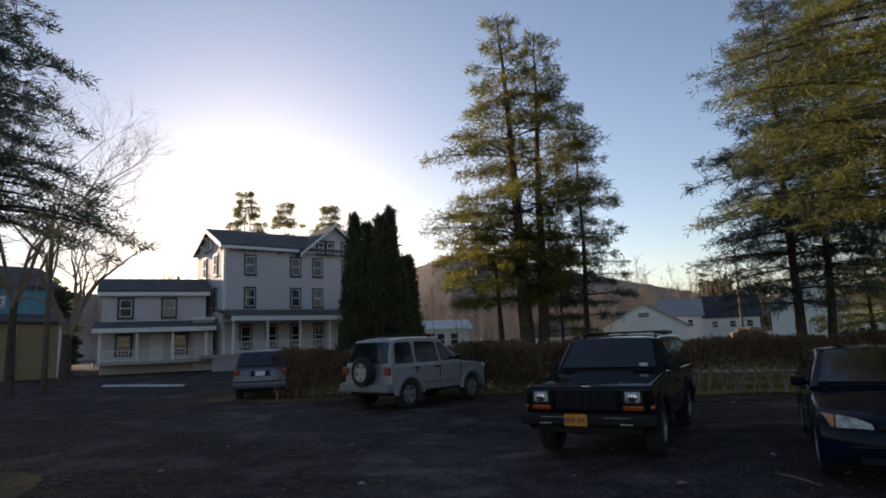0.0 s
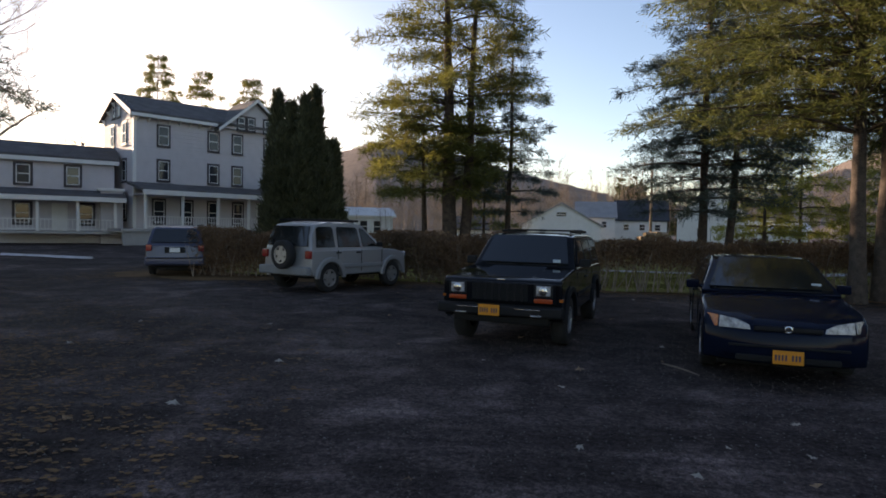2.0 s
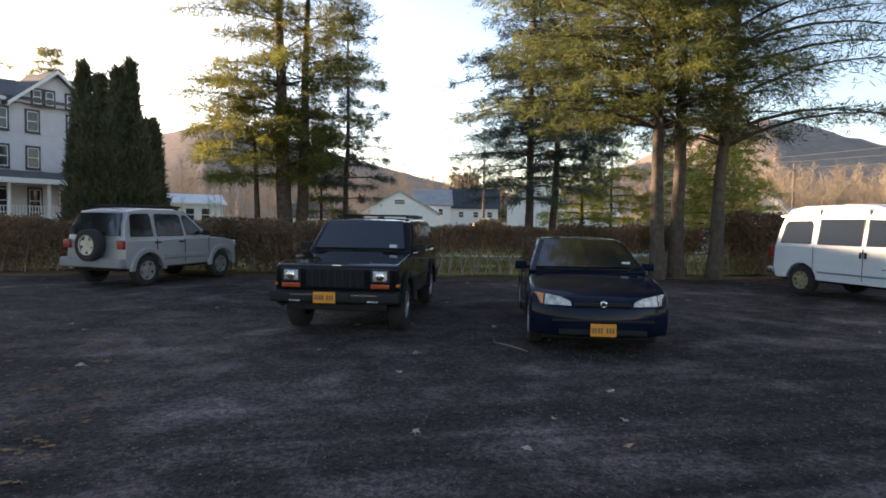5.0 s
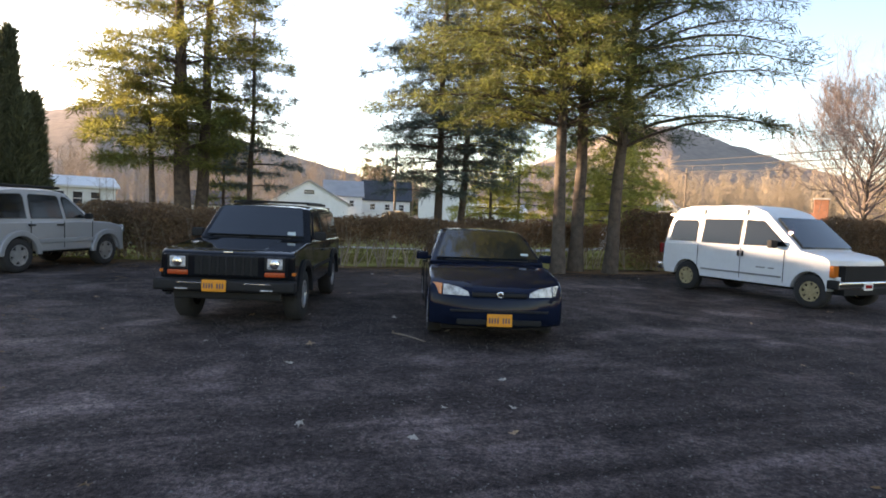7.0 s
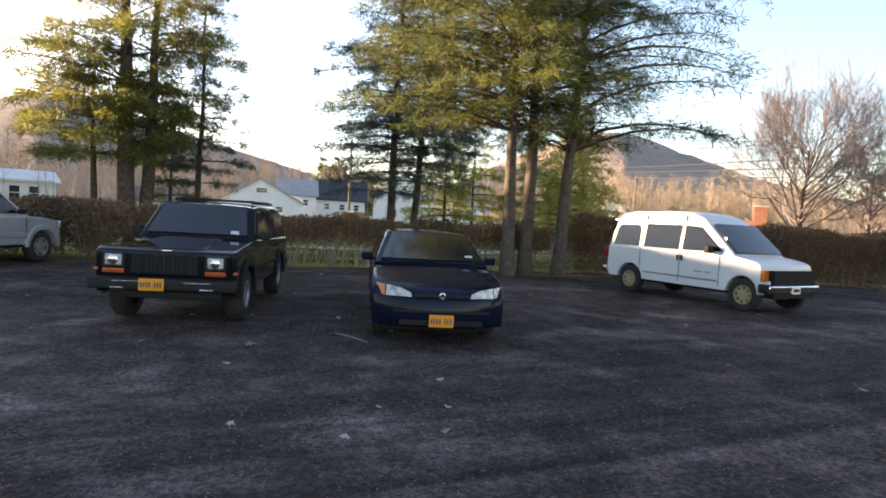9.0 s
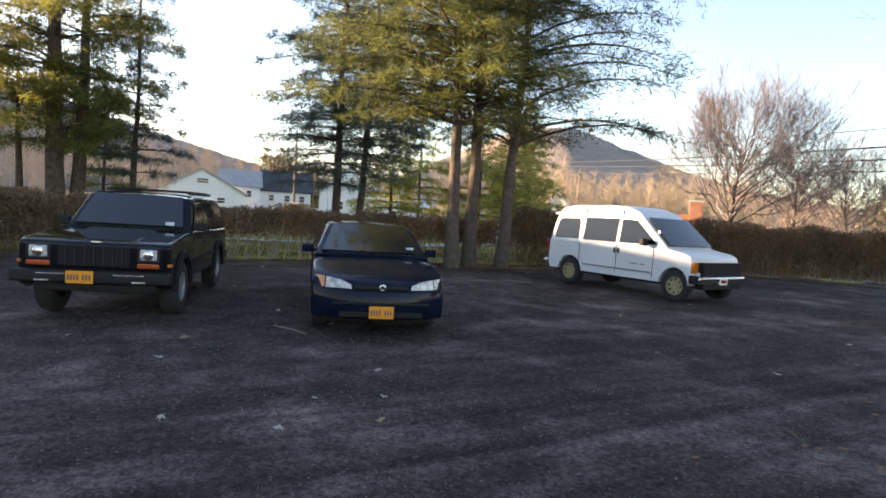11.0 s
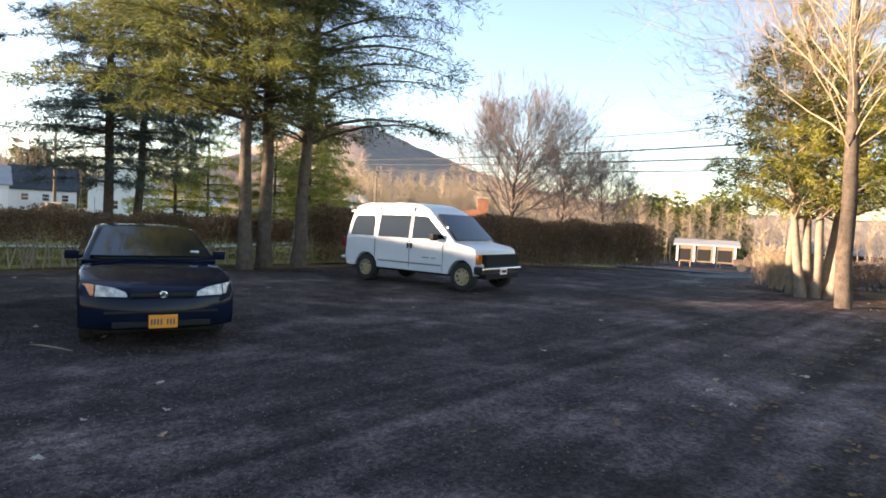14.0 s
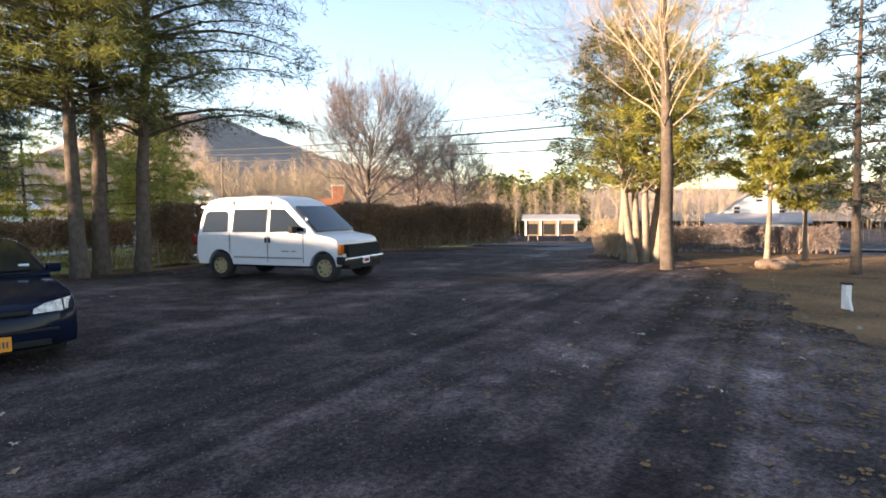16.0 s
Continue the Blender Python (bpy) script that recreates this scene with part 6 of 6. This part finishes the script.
# ---- poles, cables and small things ----
def pole(x, y, h, r, label, arms=(), z0=0.0, mat="wood"):
    P = empty("utility_pole", pose(x, y, z0))
    tagged(P, label, "pole", "utility poles")
    part("shaft", lathe_bm([(r * 1.2, -0.2), (r, h * 0.5), (r * 0.8, h)], 10, "z"), M[mat], P, smooth=True)
    for z, w, a in arms:
        part("crossarm", box_bm(-w / 2, -0.06, z - 0.06, w / 2, 0.06, z + 0.06), M[mat], P, m=pose(0, 0, 0, 0, 0, a))
    return P


def az_point(a, d, el):
    return Vector((d * math.sin(radians(a)), d * math.cos(radians(a)), 1.6 + d * math.tan(radians(el))))


def cable(points, sag, r=0.022):
    pts = []
    for p, q in zip(points, points[1:]):
        for i in range(12):
            u = i / 12
            v = p.lerp(q, u)
            v.z -= sag * 4 * u * (1 - u)
            pts.append(v)
    pts.append(points[-1])
    V, F = tube(pts, [r] * len(pts), 5)
    tagged(new("overhead_cable", raw_mesh("overhead_cable", V, F, M["wire"])), "black overhead cable along the road", "cable", "overhead cables")


pole(*az_point(41.4, 92, 0)[:2], 9.4, 0.16, "grey wooden utility pole far along the road", ((8.6, 2.0, 30),))
pole(*az_point(15.5, 60, 0)[:2], 8.6, 0.12, "thin wooden utility pole beyond the lawn", ((8.0, 1.6, 10),))
pole(*az_point(-43.4, 36, 0)[:2], 9.2, 0.12, "wooden utility pole beside the drive", ((8.6, 1.4, 40),))
for a0, e0, a1, e1, a2, e2, r in ((45.2, 7.1, 69.4, 8.8, 89.5, 12.4, 0.025), (40.1, 5.4, 73.0, 7.6, 90.3, 11.3, 0.055), (40.1, 5.0, 73.1, 6.5, 85.4, 6.1, 0.055), (40.1, 4.5, 73.1, 5.5, 88.0, 3.6, 0.04)):
    cable([az_point(a0, 90, e0), az_point(a1, 48, e1), az_point(a2, 34, e2)], 0.25, r)
cable([az_point(89.5, 34, 12.4), az_point(97, 26, 15.0)], 0.1, 0.02)


def log_pile(x, y, n_cols, rows, seed, label, ang):
    rng = random.Random(seed)
    P = empty("log_pile", pose(x, y, 0, 0, 0, ang))
    tagged(P, label, "firewood")
    for j in range(rows):
        for i in range(n_cols - j * 2):
            r = rng.uniform(0.13, 0.24)
            L = rng.uniform(0.7, 1.3)
            bm = lathe_bm([(r * 0.96, -L / 2), (r, -L / 2 + 0.03), (r * 0.97, L / 2 - 0.03), (r * 0.93, L / 2)], 9, "y")
            part("log", bm, M["log"], P, m=pose((i - (n_cols - j * 2) / 2) * 0.42 + rng.uniform(-0.1, 0.1), rng.uniform(-0.3, 0.3), 0.2 + j * 0.33, 0, 0, rng.uniform(-35, 35)))


_x, _y = at(16.2, 50)
log_pile(_x, _y, 12, 5, 3, "heap of pale cut firewood logs on the lawn", -15)
_x, _y = at(25.6, 52)
log_pile(_x, _y, 6, 3, 4, "small heap of cut logs beyond the lawn", -25)


def rusty_truck():
    """A dark, weathered flatbed parked at the far end of the lane."""
    x, y = at(75.6, 66)
    P = empty("old_truck", pose(x, y, gz(x, y) + 0.02, 0, 0, 10))
    tagged(P, "dark rusty flatbed truck parked beyond the lane", "truck", "parked vehicles")
    part("cab", prism_bm([(0.2, 0.5), (1.6, 0.5), (1.6, 1.15), (1.2, 1.75), (0.3, 1.75), (0.2, 1.2)], -0.85, 0.85), M["rust"], P, bevel=0.06)
    part("bonnet", box_bm(-0.7, 1.55, 0.5, 0.7, 2.5, 1.15), M["rust"], P, bevel=0.08)
    part("flatbed", box_bm(-0.95, -2.0, 0.7, 0.95, 0.15, 0.85), M["wood"], P, bevel=0.02)
    for yy in (-1.9, -1.0, 0.0):
        part("bed_stake", box_bm(-0.95, yy - 0.05, 0.85, -0.88, yy + 0.05, 1.4), M["wood"], P)
        part("bed_stake", box_bm(0.88, yy - 0.05, 0.85, 0.95, yy + 0.05, 1.4), M["wood"], P)
    part("windscreen", box_bm(-0.7, 1.42, 1.2, 0.7, 1.46, 1.6), M["auto_glass"], P)
    for sx in (-1, 1):
        for yy in (1.7, -1.2):
            part("wheel", lathe_bm([(0.18, -0.1), (0.38, -0.11), (0.38, 0.11), (0.18, 0.1)], 16), M["tyre"], P, m=pose(sx * 0.78, yy, 0.38))


rusty_truck()


def sign_post():
    """Short white utility marker with a leaning stake."""
    P = empty("marker_post", pose(11.98, -1.2, 0.04, 0, 0, 20))
    tagged(P, "short white metal marker post with leaning stake", "post")
    part("post", box_bm(-0.07, -0.05, 0, 0.07, 0.05, 0.40), M["white"], P, bevel=0.015)
    part("cap", box_bm(-0.085, -0.065, 0.40, 0.085, 0.065, 0.43), M["plastic"], P, bevel=0.01)
    part("stake", box_bm(-0.02, -0.015, 0, 0.02, 0.015, 0.30), M["white"], P, m=pose(-0.20, 0, 0, 0, 32, 0))


sign_post()


def sandwich_board():
    x, y = at(35.3, 34)
    P = empty("sandwich_board", pose(x, y, 0.05, 0, 0, -30))
    tagged(P, "wooden sandwich board standing on the lawn", "sign")
    part("panel", box_bm(-0.4, -0.02, 0, 0.4, 0.02, 1.25), M["white"], P, m=pose(0, -0.30, 0, -14, 0, 0))
    part("panel", box_bm(-0.4, -0.02, 0, 0.4, 0.02, 1.25), M["wood"], P, m=pose(0, 0.30, 0, 14, 0, 0))


sandwich_board()

P = empty("brick_chimney", pose(*at(51.6, 58), 0, 0, 0, -50))
tagged(P, "low brick outdoor chimney behind the hedge", "chimney")
part("stack", box_bm(-0.5, -0.4, 0, 0.5, 0.4, 4.0), M["brick"], P, bevel=0.02)
part("wing_wall", box_bm(-3.6, -0.25, 0, -0.5, 0.25, 2.9), M["brick"], P, bevel=0.02)
part("cap", box_bm(-0.58, -0.48, 4.0, 0.58, 0.48, 4.14), M["concrete"], P, bevel=0.02)

# pale kerb of old snow near the house drive
bm = bmesh.new()
_rs = random.Random(8)
_p = [(u, (0.22 + 0.10 * math.sin(u * 1.9)) * _rs.uniform(0.6, 1.2)) for u in [i * 0.35 for i in range(17)]]
_vs0 = [bm.verts.new((u, -w, 0.0)) for u, w in _p]
_vs1 = [bm.verts.new((u, 0, 0.09)) for u, w in _p]
_vs2 = [bm.verts.new((u, w, 0.0)) for u, w in _p]
for a, b in ((_vs0, _vs1), (_vs1, _vs2)):
    for i in range(len(_p) - 1):
        bm.faces.new((a[i], a[i + 1], b[i + 1], b[i]))
tagged(part("snow_strip", bm, M["snow"], None, m=pose(-22.4, 27.4, 0.02, 0, 0, -15)), "thin strip of old crusted snow on the lot", "snow")


def leaf_mesh(name, seed, mat, r):
    rng = random.Random(seed)
    n = 11
    V = [(0, 0, 0.012)] + [(math.cos(2 * math.pi * i / n) * r * (1.0 if i % 2 else 0.45) * rng.uniform(0.8, 1.2), math.sin(2 * math.pi * i / n) * r * (0.8 if i % 2 else 0.4), rng.uniform(0.0, 0.03)) for i in range(n)]
    return mesh_of(name, V, [(0, 1 + i, 1 + (i + 1) % n) for i in range(n)], mat)


_leaves = [leaf_mesh("dry_leaf", i, M["leaf_pale"] if i < 2 else M["leaf"], 0.05 + 0.014 * (i % 3)) for i in range(5)]
_rl = random.Random(21)
for i in range(190):
    if i < 40:
        x, y, k = _rl.uniform(-6, 12), _rl.uniform(3.5, 12), 0.9
    else:
        x, y = (_rl.uniform(6, 20), _rl.uniform(-4.0, 2.4)) if i % 3 else (_rl.uniform(-8, 20), _rl.uniform(14.0, 17.0))
        k = 0.9
    ob = new("dry_leaf", _leaves[_rl.randrange(5)])
    ob.matrix_world = pose(x, y, 0.03 if i >= 40 else 0.015, _rl.uniform(-14, 14), _rl.uniform(-14, 14), _rl.uniform(0, 360)) @ Matrix.Scale(_rl.uniform(0.6, 1.2) * k, 4)
    tagged(ob, "curled dry brown leaf lying on the ground", "leaf", "fallen leaves")
for x, y, s in ((-2.32, 7.13, 1.3), (-2.7, 5.28, 1.5), (1.6, 4.1, 1.0), (2.6, 4.55, 0.9), (7.2, 4.0, 1.2)):
    ob = new("dry_leaf", _leaves[0])
    ob.matrix_world = pose(x, y, 0.015, 4, -6, x * 77) @ Matrix.Scale(s, 4)
    tagged(ob, "pale curled leaf lying on the gravel", "leaf", "fallen leaves")


def scatter_stones(name, n, seed, x0, x1, y0, y1, smin, smax, mat, label):
    """Loose stones, each a squashed irregular octahedron, joined."""
    rng = np.random.default_rng(seed)
    base = np.array([(1, 0, 0), (-1, 0, 0), (0, 1, 0), (0, -1, 0), (0, 0, 0.7), (0, 0, -0.5)], float)
    tri = np.array([(0, 2, 4), (2, 1, 4), (1, 3, 4), (3, 0, 4), (2, 0, 5), (1, 2, 5), (3, 1, 5), (0, 3, 5)])
    s = rng.uniform(smin, smax, (n, 1, 1)) * rng.uniform(0.6, 1.3, (n, 6, 1))
    a = rng.uniform(0, 6.28, n)
    b = base[None] * s
    R = np.stack([np.stack([np.cos(a), -np.sin(a), 0 * a], -1), np.stack([np.sin(a), np.cos(a), 0 * a], -1), np.stack([0 * a, 0 * a, 0 * a + 1], -1)], 1)
    V = np.einsum("nij,nkj->nki", R, b)
    V += np.stack([rng.uniform(x0, x1, n), rng.uniform(y0, y1, n), np.full(n, 0.008)], -1)[:, None]
    F = (tri[None] + (np.arange(n) * 6)[:, None, None]).reshape(-1, 3)
    tagged(new(name, raw_mesh(name, V.reshape(-1, 3), F, mat)), label, "gravel", kind="stuff")


scatter_stones("loose_gravel", 34000, 31, -9, 15, 1.6, 14, 0.004, 0.0125, M["pebble"], "loose grey crushed stone on the lot")
scatter_stones("leaf_crumbs", 2600, 32, 12.5, 24, -6, 0.0, 0.008, 0.02, M["leaf"], "crumbled leaves on the bank")
for i, (x, y, r) in enumerate(((19.4, 0.1, 0.28), (19.8, -0.35, 0.34), (19.0, -0.2, 0.2))):
    bm = bmesh.new()
    bmesh.ops.create_icosphere(bm, subdivisions=2, radius=r)
    for v in bm.verts:
        v.co *= 1 + 0.3 * noise.noise(v.co * 4 + Vector((i, 0, 0)))
        v.co.z *= 0.6
    tagged(part("boulder", bm, M["stone"], None, m=pose(x, y, 0.1)), "rough reddish fieldstone on the bank", "stone", "fieldstones")
stick = [Vector((2.42, 7.72, 0.03)), Vector((2.50, 7.55, 0.04)), Vector((2.62, 7.35, 0.03)), Vector((2.68, 7.12, 0.03))]
tagged(new("fallen_stick", raw_mesh("fallen_stick", *tube(stick, [0.008, 0.012, 0.010, 0.005], 5), M["bark_pale"])), "pale fallen stick lying on the gravel", "stick")
